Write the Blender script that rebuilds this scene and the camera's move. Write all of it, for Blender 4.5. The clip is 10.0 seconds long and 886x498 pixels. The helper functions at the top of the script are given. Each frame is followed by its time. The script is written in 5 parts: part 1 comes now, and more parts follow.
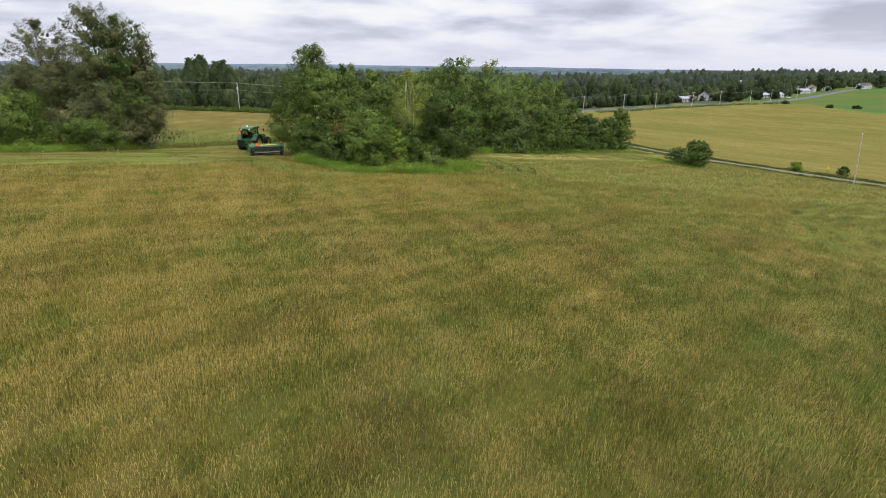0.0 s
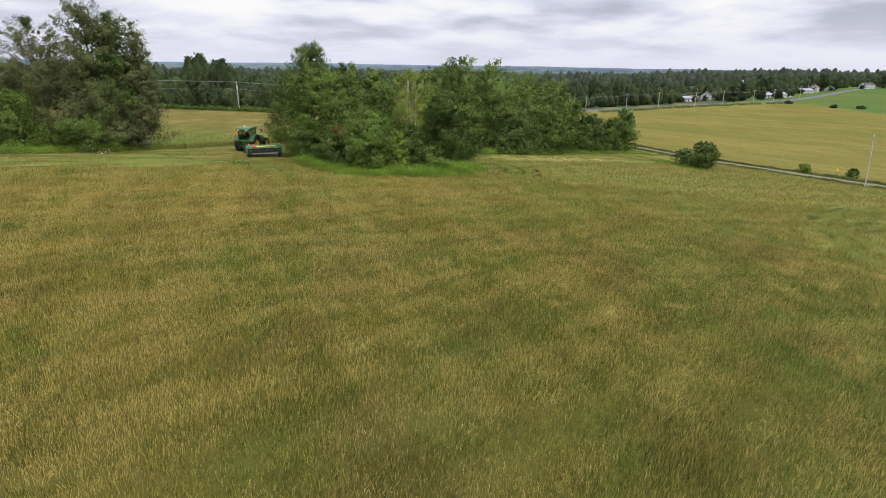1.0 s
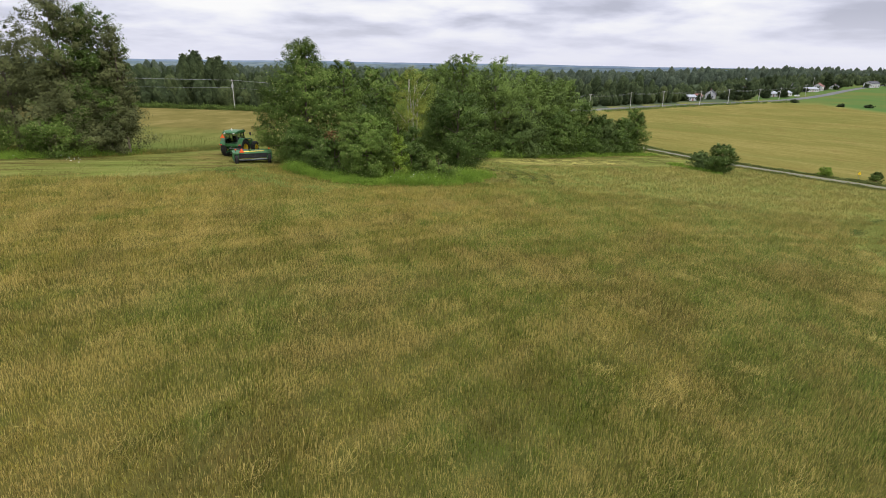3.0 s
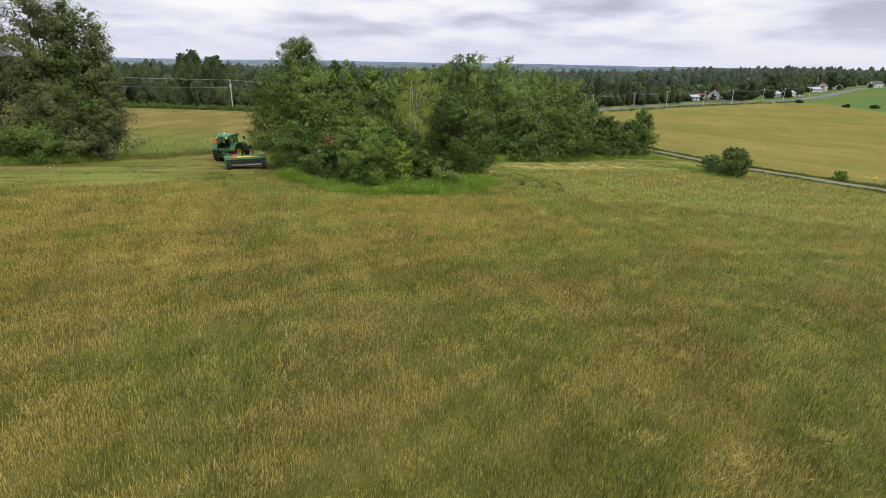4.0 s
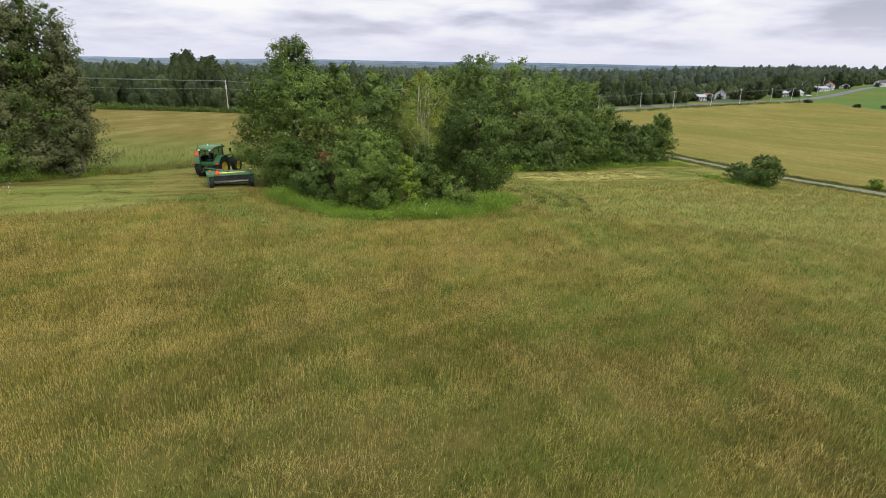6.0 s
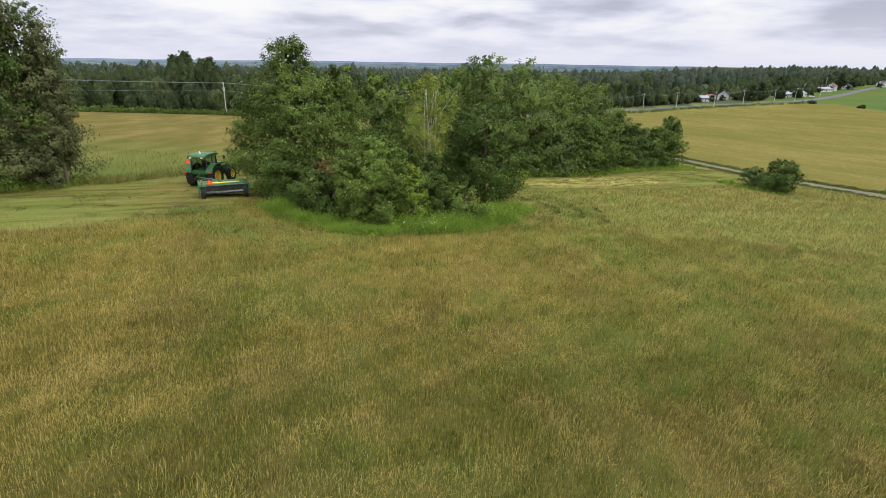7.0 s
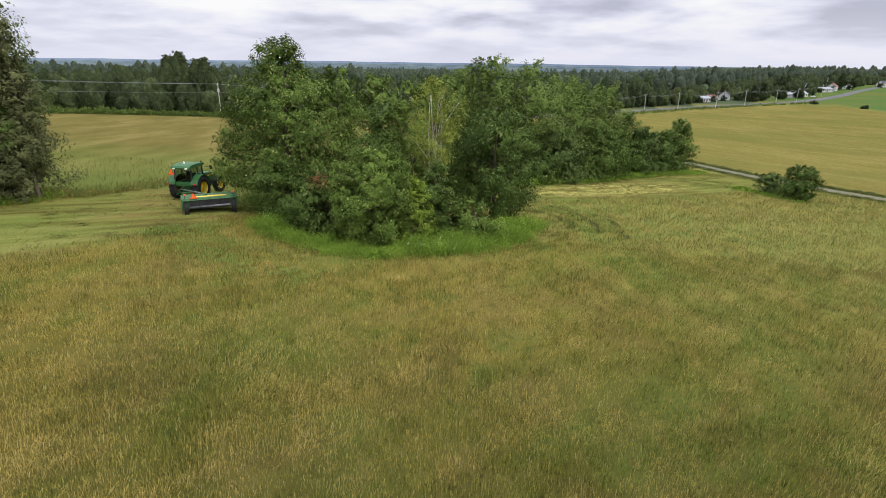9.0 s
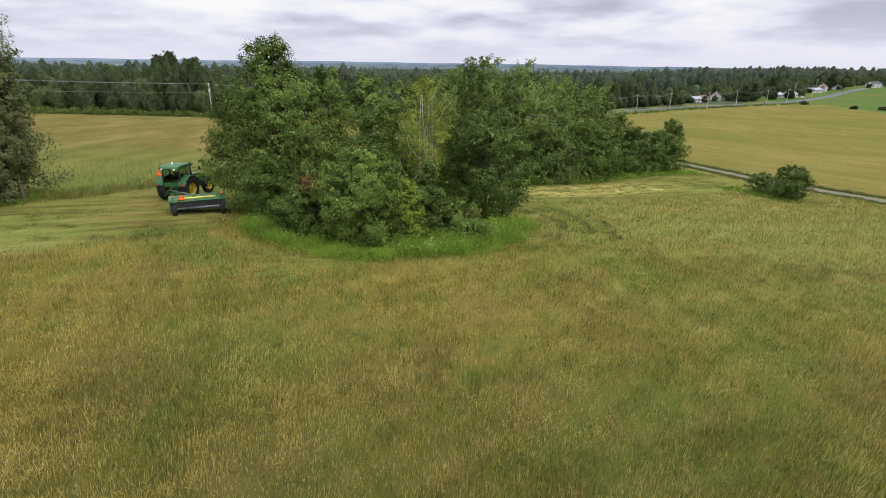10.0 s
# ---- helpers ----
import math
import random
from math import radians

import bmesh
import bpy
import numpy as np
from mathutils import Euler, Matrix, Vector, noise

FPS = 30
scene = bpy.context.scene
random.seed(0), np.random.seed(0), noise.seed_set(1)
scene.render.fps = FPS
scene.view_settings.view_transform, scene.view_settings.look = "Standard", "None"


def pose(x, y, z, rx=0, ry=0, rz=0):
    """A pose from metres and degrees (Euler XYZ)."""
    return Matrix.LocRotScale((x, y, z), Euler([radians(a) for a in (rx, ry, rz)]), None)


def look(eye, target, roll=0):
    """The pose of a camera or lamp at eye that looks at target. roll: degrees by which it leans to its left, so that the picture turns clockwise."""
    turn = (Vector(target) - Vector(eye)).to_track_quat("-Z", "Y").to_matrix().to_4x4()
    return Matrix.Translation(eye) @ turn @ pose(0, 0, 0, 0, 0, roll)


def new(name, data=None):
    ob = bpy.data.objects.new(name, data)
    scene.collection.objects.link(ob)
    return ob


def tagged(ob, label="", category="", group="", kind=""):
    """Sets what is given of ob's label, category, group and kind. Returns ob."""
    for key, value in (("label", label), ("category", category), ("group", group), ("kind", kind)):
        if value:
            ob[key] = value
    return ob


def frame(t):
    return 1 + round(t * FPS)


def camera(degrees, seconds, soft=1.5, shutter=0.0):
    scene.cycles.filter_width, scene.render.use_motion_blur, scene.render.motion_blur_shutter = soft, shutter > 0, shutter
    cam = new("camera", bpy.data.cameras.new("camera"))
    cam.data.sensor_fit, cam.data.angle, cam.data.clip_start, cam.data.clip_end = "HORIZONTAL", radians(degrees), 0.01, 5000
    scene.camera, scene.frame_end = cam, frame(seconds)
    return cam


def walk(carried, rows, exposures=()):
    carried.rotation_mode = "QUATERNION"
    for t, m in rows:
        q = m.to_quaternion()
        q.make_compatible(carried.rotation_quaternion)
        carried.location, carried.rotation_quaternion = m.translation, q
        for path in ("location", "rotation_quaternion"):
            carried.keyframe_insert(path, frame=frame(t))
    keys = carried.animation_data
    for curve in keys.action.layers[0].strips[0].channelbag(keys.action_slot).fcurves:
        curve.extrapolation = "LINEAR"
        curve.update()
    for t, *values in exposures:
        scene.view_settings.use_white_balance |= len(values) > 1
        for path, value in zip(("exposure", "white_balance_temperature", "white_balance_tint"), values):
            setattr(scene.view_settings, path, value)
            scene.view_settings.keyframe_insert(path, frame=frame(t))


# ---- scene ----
PATH = [
    (0, (2.289, 1.115, 9.487), (2.183, 3.002, 8.832), 0.8),
    (0.5, (2.113, 1.959, 9.51), (2.006, 3.846, 8.854), 0.85),
    (1, (1.938, 2.985, 9.487), (1.83, 4.871, 8.829), 0.9),
    (1.5, (1.773, 4.068, 9.475), (1.666, 5.953, 8.815), 0.9),
    (2, (1.595, 5.358, 9.468), (1.488, 7.243, 8.806), 0.9),
    (2.5, (1.426, 6.643, 9.454), (1.319, 8.527, 8.791), 0.93),
    (4, (0.624, 11.324, 9.536), (0.515, 13.206, 8.87), 1.0),
    (4.5, (0.325, 12.874, 9.625), (0.215, 14.757, 8.958), 1.0),
    (5, (-0.035, 14.612, 9.723), (-0.145, 16.494, 9.053), 1.0),
    (5.5, (-0.384, 16.256, 9.803), (-0.494, 18.137, 9.132), 0.98),
    (7, (-1.68, 21.14, 9.821), (-1.79, 23.023, 9.155), 0.84),
    (7.5, (-2.059, 22.431, 9.882), (-2.167, 24.313, 9.215), 0.8),
    (8, (-2.388, 23.688, 9.935), (-2.494, 25.57, 9.268), 0.8),
    (8.5, (-2.592, 24.601, 9.986), (-2.696, 26.484, 9.32), 0.8),
    (9, (-2.54, 25.003, 9.963), (-2.643, 26.886, 9.297), 0.82),
    (9.5, (-2.421, 25.159, 9.97), (-2.514, 27.043, 9.304), 0.87),
    (10, (-2.395, 25.294, 9.935), (-2.474, 27.179, 9.27), 0.9),
]
cam = camera(79.4, 10.0, soft=0.9)
walk(cam, [(t, look(eye, target, roll)) for t, eye, target, roll in PATH])

# ---- world: bright overcast with a weak sun behind the cloud ----
SUN_UP, SUN_ROUND = radians(48), radians(115)      # elevation, clockwise from +y
scene.view_settings.exposure = 0.0


def make_sky():
    w = bpy.data.worlds.new("sky")
    scene.world = w
    w.use_nodes = True
    nt = w.node_tree
    nt.nodes.clear()
    N, L = nt.nodes.new, nt.links.new
    out, bg = N("ShaderNodeOutputWorld"), N("ShaderNodeBackground")
    sky = N("ShaderNodeTexSky")
    sky.sky_type, sky.sun_disc = "NISHITA", False
    sky.sun_elevation, sky.sun_rotation = SUN_UP, SUN_ROUND
    dim = N("ShaderNodeMix"); dim.data_type, dim.blend_type = "RGBA", "MULTIPLY"
    dim.inputs["Factor"].default_value = 1.0
    L(sky.outputs["Color"], dim.inputs["A"])
    dim.inputs["B"].default_value = (0.10, 0.10, 0.10, 1)
    # the cloud deck, laid flat far above and seen in perspective
    co, sep = N("ShaderNodeTexCoord"), N("ShaderNodeSeparateXYZ")
    L(co.outputs["Generated"], sep.inputs[0])
    up = N("ShaderNodeMath"); up.operation = "MAXIMUM"; L(sep.outputs["Z"], up.inputs[0]); up.inputs[1].default_value = 0.0
    lift = N("ShaderNodeMath"); lift.operation = "ADD"; L(up.outputs[0], lift.inputs[0]); lift.inputs[1].default_value = 0.17
    dx = N("ShaderNodeMath"); dx.operation = "DIVIDE"; L(sep.outputs["X"], dx.inputs[0]); L(lift.outputs[0], dx.inputs[1])
    dy = N("ShaderNodeMath"); dy.operation = "DIVIDE"; L(sep.outputs["Y"], dy.inputs[0]); L(lift.outputs[0], dy.inputs[1])
    flat = N("ShaderNodeCombineXYZ"); L(dx.outputs[0], flat.inputs[0]); L(dy.outputs[0], flat.inputs[1])
    big = N("ShaderNodeTexNoise"); L(flat.outputs[0], big.inputs["Vector"])
    big.inputs["Scale"].default_value, big.inputs["Detail"].default_value = 1.0, 8.0
    big.inputs["Roughness"].default_value, big.inputs["Distortion"].default_value = 0.50, 0.1
    ramp = N("ShaderNodeValToRGB"); L(big.outputs["Fac"], ramp.inputs[0])
    e = ramp.color_ramp.elements
    e[0].position, e[0].color = 0.37, (0.51, 0.52, 0.63, 1)
    e[1].position, e[1].color = 0.62, (1.0, 0.99, 1.0, 1)
    m = e.new(0.43); m.color = (0.64, 0.65, 0.78, 1)
    m = e.new(0.49); m.color = (0.79, 0.795, 0.92, 1)
    m = e.new(0.54); m.color = (0.90, 0.90, 0.965, 1)
    veil = N("ShaderNodeMapRange"); L(up.outputs[0], veil.inputs["Value"])
    veil.inputs["From Min"].default_value, veil.inputs["From Max"].default_value = 0.0, 0.075
    veil.inputs["To Min"].default_value, veil.inputs["To Max"].default_value = 0.85, 0.0
    low = N("ShaderNodeMix"); low.data_type = "RGBA"
    L(veil.outputs[0], low.inputs["Factor"]); L(ramp.outputs[0], low.inputs["A"])
    low.inputs["B"].default_value = (0.79, 0.80, 0.94, 1)
    mix = N("ShaderNodeMix"); mix.data_type = "RGBA"
    mix.inputs["Factor"].default_value = 0.93
    L(dim.outputs["Result"], mix.inputs["A"]); L(low.outputs["Result"], mix.inputs["B"])
    L(mix.outputs["Result"], bg.inputs["Color"])
    # an overcast sky is about three times as bright overhead as at the horizon
    over = N("ShaderNodeMapRange"); L(up.outputs[0], over.inputs["Value"])
    over.inputs["From Min"].default_value, over.inputs["From Max"].default_value = 0.10, 0.9
    over.inputs["To Min"].default_value, over.inputs["To Max"].default_value = 1.0, 3.1
    L(over.outputs[0], bg.inputs["Strength"])
    L(bg.outputs[0], out.inputs[0])


make_sky()
sun_data = bpy.data.lights.new("sun", "SUN")
sun_data.energy, sun_data.angle, sun_data.color = 1.5, radians(14), (1.0, 0.94, 0.84)
sun = new("sun", sun_data)
sun_way = Vector((math.sin(SUN_ROUND) * math.cos(SUN_UP), math.cos(SUN_ROUND) * math.cos(SUN_UP), math.sin(SUN_UP)))
sun.rotation_euler = sun_way.to_track_quat("Z", "Y").to_euler()

# ---- materials ----


class Mat:
    """A node material with a Principled surface; small helpers to wire textures into it."""

    def __init__(self, name, rough=0.8, metal=0.0, spec=0.3):
        self.m = bpy.data.materials.new(name)
        self.m.use_nodes = True
        self.t = self.m.node_tree
        self.b = self.t.nodes["Principled BSDF"]
        self.b.inputs["Roughness"].default_value = rough
        self.b.inputs["Metallic"].default_value = metal
        self.b.inputs["Specular IOR Level"].default_value = spec

    def n(self, kind, **inputs):
        node = self.t.nodes.new("ShaderNode" + kind)
        for k, v in inputs.items():
            self.put(node, k.replace("_", " "), v)
        return node

    def put(self, node, key, v):
        if hasattr(v, "is_output"):
            self.t.links.new(v, node.inputs[key])
        else:
            node.inputs[key].default_value = v

    def where(self):
        return self.n("NewGeometry").outputs["Position"]

    def stretch(self, vec, scale, turn=0.0):
        """Turned first, then scaled, so that a small scale draws the pattern out along that turned axis."""
        mp = self.n("Mapping", Vector=vec)
        mp.inputs["Rotation"].default_value = (0, 0, turn)
        return self.n("Mapping", Vector=mp.outputs[0], Scale=scale).outputs[0]

    def noise(self, vec, scale, detail=4.0, rough=0.55):
        return self.n("TexNoise", Vector=vec, Scale=scale, Detail=detail, Roughness=rough).outputs["Fac"]

    def ramp(self, fac, stops):
        r = self.n("ValToRGB", Fac=fac)
        e = r.color_ramp.elements
        while len(e) < len(stops):
            e.new(0.5)
        for el, (p, c) in zip(e, stops):
            el.position, el.color = p, (*c, 1)
        return r.outputs["Color"]

    def band(self, v, lo, hi, a=0.0, b=1.0):
        return self.n("MapRange", Value=v, From_Min=lo, From_Max=hi, To_Min=a, To_Max=b).outputs[0]

    def mix(self, fac, a, b, how="MIX"):
        x = self.t.nodes.new("ShaderNodeMix")
        x.data_type, x.blend_type = "RGBA", how
        for key, v in (("Factor", fac), ("A", a), ("B", b)):
            if isinstance(v, tuple) and len(v) == 3:
                v = (*v, 1)
            self.put(x, key, v)
        return x.outputs["Result"]

    def math(self, op, a, b):
        x = self.t.nodes.new("ShaderNodeMath")
        x.operation = op
        self.put(x, 0, a), self.put(x, 1, b)
        return x.outputs[0]

    def attr(self, name):
        x = self.t.nodes.new("ShaderNodeAttribute")
        x.attribute_name = name
        return x.outputs["Fac"]

    def island(self):
        return self.n("NewGeometry").outputs["Random Per Island"]

    def own(self):
        return self.n("ObjectInfo").outputs["Random"]

    def colour(self, c):
        if isinstance(c, tuple) and len(c) == 3:
            c = (*c, 1)
        self.put(self.b, "Base Color", c)
        return self

    def bump(self, height, strength=0.3, dist=0.05):
        x = self.n("Bump", Height=height, Strength=strength, Distance=dist)
        self.t.links.new(x.outputs[0], self.b.inputs["Normal"])
        return self


def plain(name, c, rough=0.6, metal=0.0, spec=0.4, dirt=0.25, scale=3.0):
    """Paint, metal or board with faint stains and grain."""
    k = Mat(name, rough, metal, spec)
    v = k.where()
    a = k.noise(v, scale, 5)
    g = k.noise(v, scale * 14, 3)
    dark = tuple(x * (1 - dirt) for x in c)
    k.colour(k.mix(k.band(a, 0.35, 0.65), dark, c))
    k.bump(g, 0.15, 0.01)
    k.put(k.b, "Roughness", k.band(a, 0.3, 0.7, min(1, rough + 0.12), max(0.05, rough - 0.08)))
    return k.m


def meadow_colour(k, v):
    """Patches of green, olive and ripe tan grass, shared by the soil layer and the blades."""
    flat = k.stretch(v, (1.15, 0.75, 0.2), 0.25)
    big = k.noise(flat, 0.075, 3, 0.5)
    mid = k.noise(flat, 0.33, 4, 0.6)
    sep = k.n("SeparateXYZ", Vector=v)
    big = k.math("ADD", big, k.band(sep.outputs["X"], -16, 22, 0.06, -0.08))
    big = k.math("ADD", big, k.math("MULTIPLY", k.band(sep.outputs["Y"], 46, 66, 0.0, 0.03), k.band(sep.outputs["X"], -10, 4)))
    big = k.math("ADD", big, k.math("MULTIPLY", k.band(sep.outputs["Y"], 34, 14, 0.0, -0.09), k.band(sep.outputs["X"], 2, 12)))
    c = k.ramp(big, [(0.34, (0.134, 0.196, 0.032)), (0.50, (0.182, 0.178, 0.030)), (0.62, (0.275, 0.224, 0.046))])
    c = k.mix(k.band(mid, 0.50, 0.68, 0.0, 0.75), c, (0.245, 0.186, 0.052))
    c = k.mix(k.band(mid, 0.46, 0.34, 0.0, 0.9), c, (0.112, 0.172, 0.024))
    # lush regrowth beside the clump
    lush = k.math("MULTIPLY", k.math("MULTIPLY", k.band(sep.outputs["X"], 2, 6), k.band(sep.outputs["X"], 34, 12)), k.math("MULTIPLY", k.band(sep.outputs["Y"], 58, 66), k.band(sep.outputs["Y"], 86, 78)))
    c = k.mix(k.math("MULTIPLY", lush, k.band(mid, 0.36, 0.58, 0.85, 0.35)), c, (0.122, 0.184, 0.036))
    rust = k.noise(k.n("Mapping", Vector=flat, Location=(31.0, 7.0, 0.0)).outputs[0], 0.17, 4, 0.6)
    c = k.mix(k.band(rust, 0.50, 0.64, 0.0, 0.8), c, (0.178, 0.130, 0.038))
    c = k.mix(k.band(sep.outputs["Y"], 38, 72, 0.0, 0.34), c, (0.222, 0.210, 0.076))
    c = k.mix(k.band(sep.outputs["X"], 6, 30, 0.0, 0.36), c, (0.235, 0.225, 0.080))
    small = k.noise(flat, 1.05, 3, 0.6)
    c = k.mix(k.band(small, 0.50, 0.36, 0.0, 0.6), c, (0.102, 0.116, 0.022))
    c = k.mix(k.band(small, 0.54, 0.68, 0.0, 0.6), c, (0.300, 0.235, 0.070))
    return c


def field_colour(k, v):
    """The uncut field behind the strip: green by the strip, then tan and brown in soft bands."""
    sep = k.n("SeparateXYZ", Vector=v)
    soft = k.noise(k.stretch(v, (0.5, 1.2, 0.2), -0.2), 0.05, 4, 0.6)
    away = k.math("ADD", sep.outputs["Y"], k.band(soft, 0.3, 0.7, -12.0, 12.0))
    bands = k.noise(k.stretch(v, (1.0, 0.26, 0.2), -0.15), 0.20, 6, 0.66)
    ripe = k.ramp(bands, [(0.34, (0.100, 0.090, 0.027)), (0.50, (0.130, 0.111, 0.034)), (0.66, (0.175, 0.143, 0.050))])
    fresh = k.ramp(bands, [(0.36, (0.082, 0.112, 0.025)), (0.64, (0.132, 0.150, 0.040))])
    return k.mix(k.band(away, 68.0, 108.0), fresh, ripe)


def mown_colour(k, v):
    """Mown strips: long streaks along the mower's way, greener and browner by turns."""
    row = k.noise(k.stretch(v, (0.12, 1.0, 0.2), -0.60), 0.75, 5, 0.62)
    c = k.ramp(row, [(0.38, (0.092, 0.078, 0.024)), (0.50, (0.142, 0.158, 0.036)), (0.62, (0.184, 0.190, 0.056))])
    patch = k.noise(k.stretch(v, (0.5, 1.0, 0.2), -0.60), 0.22, 4, 0.6)
    c = k.mix(k.band(patch, 0.50, 0.66, 0.0, 0.7), c, (0.118, 0.158, 0.032))
    return k.mix(k.band(patch, 0.47, 0.34, 0.0, 0.75), c, (0.165, 0.120, 0.042))


def ground_mat():
    k = Mat("ground_cover", 1.0, 0, 0.0)
    v = k.where()
    fine = k.noise(v, 5.0, 4, 0.7)
    streak = k.noise(k.stretch(v, (0.10, 1.0, 0.2), 0.82), 0.26, 6, 0.66)
    c = k.mix(0.25, meadow_colour(k, v), (0.11, 0.11, 0.026))
    # dark litter below the standing grass, with shade between blades painted in
    c = k.mix(k.math("MULTIPLY", k.attr("thatch_shade"), 0.78), c, (0.042, 0.042, 0.012))
    back = k.attr("back")
    c = k.mix(back, c, field_colour(k, v))
    mown = mown_colour(k, v)
    c = k.mix(k.attr("mown"), c, mown)
    c = k.mix(k.math("MULTIPLY", k.attr("hay"), k.band(k.noise(k.stretch(v, (0.3, 1.0, 0.2), -0.7), 0.9, 4, 0.65), 0.35, 0.6)), c, (0.370, 0.330, 0.100))
    cross = k.noise(k.stretch(v, (1.0, 0.42, 0.2), 0.1), 0.09, 6, 0.68)
    streak = k.math("ADD", k.math("MULTIPLY", streak, 0.6), k.math("MULTIPLY", cross, 0.4))
    gold = k.ramp(streak, [(0.30, (0.112, 0.106, 0.026)), (0.50, (0.166, 0.144, 0.042)), (0.70, (0.228, 0.188, 0.066))])
    gold = k.mix(k.band(k.noise(k.stretch(v, (0.5, 1.0, 0.2), 0.5), 0.03, 6, 0.68), 0.46, 0.64, 0.0, 0.75), gold, (0.112, 0.120, 0.030))
    gold = k.mix(k.band(k.noise(k.stretch(v, (1.0, 0.6, 0.2), 0.2), 0.16, 5, 0.7), 0.54, 0.70, 0.0, 0.5), gold, (0.150, 0.104, 0.036))
    gold = k.mix(k.band(k.noise(v, 1.1, 4, 0.7), 0.42, 0.66, 0.0, 0.4), gold, (0.085, 0.080, 0.018))
    c = k.mix(k.attr("gold"), c, gold)
    green = k.mix(k.band(k.noise(v, 0.02, 3), 0.4, 0.6), (0.066, 0.120, 0.034), (0.098, 0.118, 0.034))
    c = k.mix(k.attr("green"), c, green)
    c = k.mix(k.attr("wood"), c, (0.060, 0.080, 0.044))
    c = k.mix(k.band(fine, 0.3, 0.7, 0.0, 0.35), c, k.mix(0.5, c, (0.05, 0.05, 0.02)))
    k.colour(c)
    k.bump(fine, 0.6, 0.12)
    return k.m


def blade_mat(name, tan):
    k = Mat(name, 0.9, 0, 0.04)
    v = k.where()
    c = meadow_colour(k, v)
    r = k.island()
    # towards the brow the grass stands thinner and more even in colour
    even = k.band(k.n("SeparateXYZ", Vector=v).outputs["Y"], 34.0, 62.0, 1.0, 0.6)

    def some(lo, hi, a, b):
        return k.math("MULTIPLY", even, k.band(r, lo, hi, a, b))
    if tan:
        c = k.mix(some(0.0, 1.0, 0.25, 0.95), c, (0.480, 0.376, 0.124))
        c = k.mix(some(0.0, 0.3, 0.5, 0.0), c, (0.150, 0.100, 0.030))
    else:
        c = k.mix(some(0.0, 0.45, 0.9, 0.0), c, (0.036, 0.048, 0.011))
        c = k.mix(some(0.3, 1.0, 0.0, 0.45), c, (0.140, 0.185, 0.028))
        c = k.mix(some(0.70, 1.0, 0.0, 0.7), c, (0.360, 0.330, 0.096))
    k.colour(c)
    return k.m


def leaf_mat(name, dark, light, rough=0.72, odd=None, far=False):
    k = Mat(name, rough, 0, 0.07)
    r, o = k.island(), k.own()
    c = k.mix(k.band(r, 0, 1, 0.35, 0.65) if far else k.band(r, 0, 1, 0.14, 0.80), dark, light)
    if far:      # each tree of a joined wood has a tone of its own
        tone = k.attr("tone")
        c = k.mix(k.band(tone, 0.0, 0.5, 0.75, 0.0), c, tuple(x * 0.62 for x in dark))
        c = k.mix(k.band(tone, 0.55, 1.0, 0.0, 0.7), c, (light[0] * 1.3, light[1] * 1.2, light[2] * 1.0))
    c = k.mix(k.band(o, 0, 1, 0.0, 0.35), c, tuple(x * 0.62 for x in dark))
    patch = k.noise(k.where(), 0.55, 3, 0.6)
    stand = k.noise(k.where(), 0.045, 2, 0.5)
    c = k.mix(k.band(stand, 0.42, 0.62, 0.0, 0.45), c, tuple(x * 0.55 for x in dark))
    c = k.mix(k.band(patch, 0.48, 0.66, 0.0, 0.5), c, tuple(min(1, x * 1.3) for x in light))
    if odd:
        c = k.mix(k.band(r, 0.93, 0.96), c, odd)
    if far:      # closed masses of far crowns break up into sprays; gap shade is painted dark
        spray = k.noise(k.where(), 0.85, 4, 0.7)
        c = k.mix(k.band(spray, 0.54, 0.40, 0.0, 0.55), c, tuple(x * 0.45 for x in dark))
        k.bump(spray, 0.9, 1.2)
    k.colour(c)
    k.b.inputs["Subsurface Weight"].default_value = 0.0
    thin = k.n("BsdfTranslucent", Color=c)
    both = k.n("MixShader", Fac=0.40 if far else 0.13)
    k.t.links.new(k.b.outputs[0], both.inputs[1])
    k.t.links.new(thin.outputs[0], both.inputs[2])
    k.t.links.new(both.outputs[0], k.t.nodes["Material Output"].inputs["Surface"])
    return k.m


def bark_mat(name, c, pale=None):
    k = Mat(name, 0.9, 0, 0.15)
    v = k.where()
    a = k.noise(k.stretch(v, (6, 6, 1.2)), 1.6, 5, 0.65)
    col = k.mix(k.band(a, 0.35, 0.65), tuple(x * 0.5 for x in c), c)
    if pale:
        col = k.mix(k.band(k.noise(k.stretch(v, (1, 1, 4)), 2.0, 3), 0.5, 0.6), col, pale)
    k.colour(col).bump(a, 0.6, 0.03)
    return k.m


M_GROUND = ground_mat()
M_BLADE, M_SEED = blade_mat("grass_blade", False), blade_mat("ripe_seed_stalk", True)
M_LEAF = leaf_mat("alder_leaf", (0.063, 0.106, 0.020), (0.150, 0.216, 0.042), odd=(0.24, 0.27, 0.09))
M_LEAF_SHRUB = leaf_mat("willow_leaf", (0.062, 0.106, 0.019), (0.154, 0.226, 0.042), odd=(0.28, 0.31, 0.11))
M_LEAF_DARK = leaf_mat("hazel_leaf", (0.044, 0.080, 0.017), (0.120, 0.178, 0.036), odd=(0.20, 0.24, 0.09))
M_LEAF_BRIGHT = leaf_mat("bright_leaf", (0.110, 0.172, 0.022), (0.235, 0.322, 0.046))
M_LEAF_BIRCH = leaf_mat("birch_leaf", (0.130, 0.168, 0.026), (0.270, 0.300, 0.060))
M_LEAF_POPLAR = leaf_mat("poplar_leaf", (0.080, 0.094, 0.036), (0.164, 0.176, 0.070))
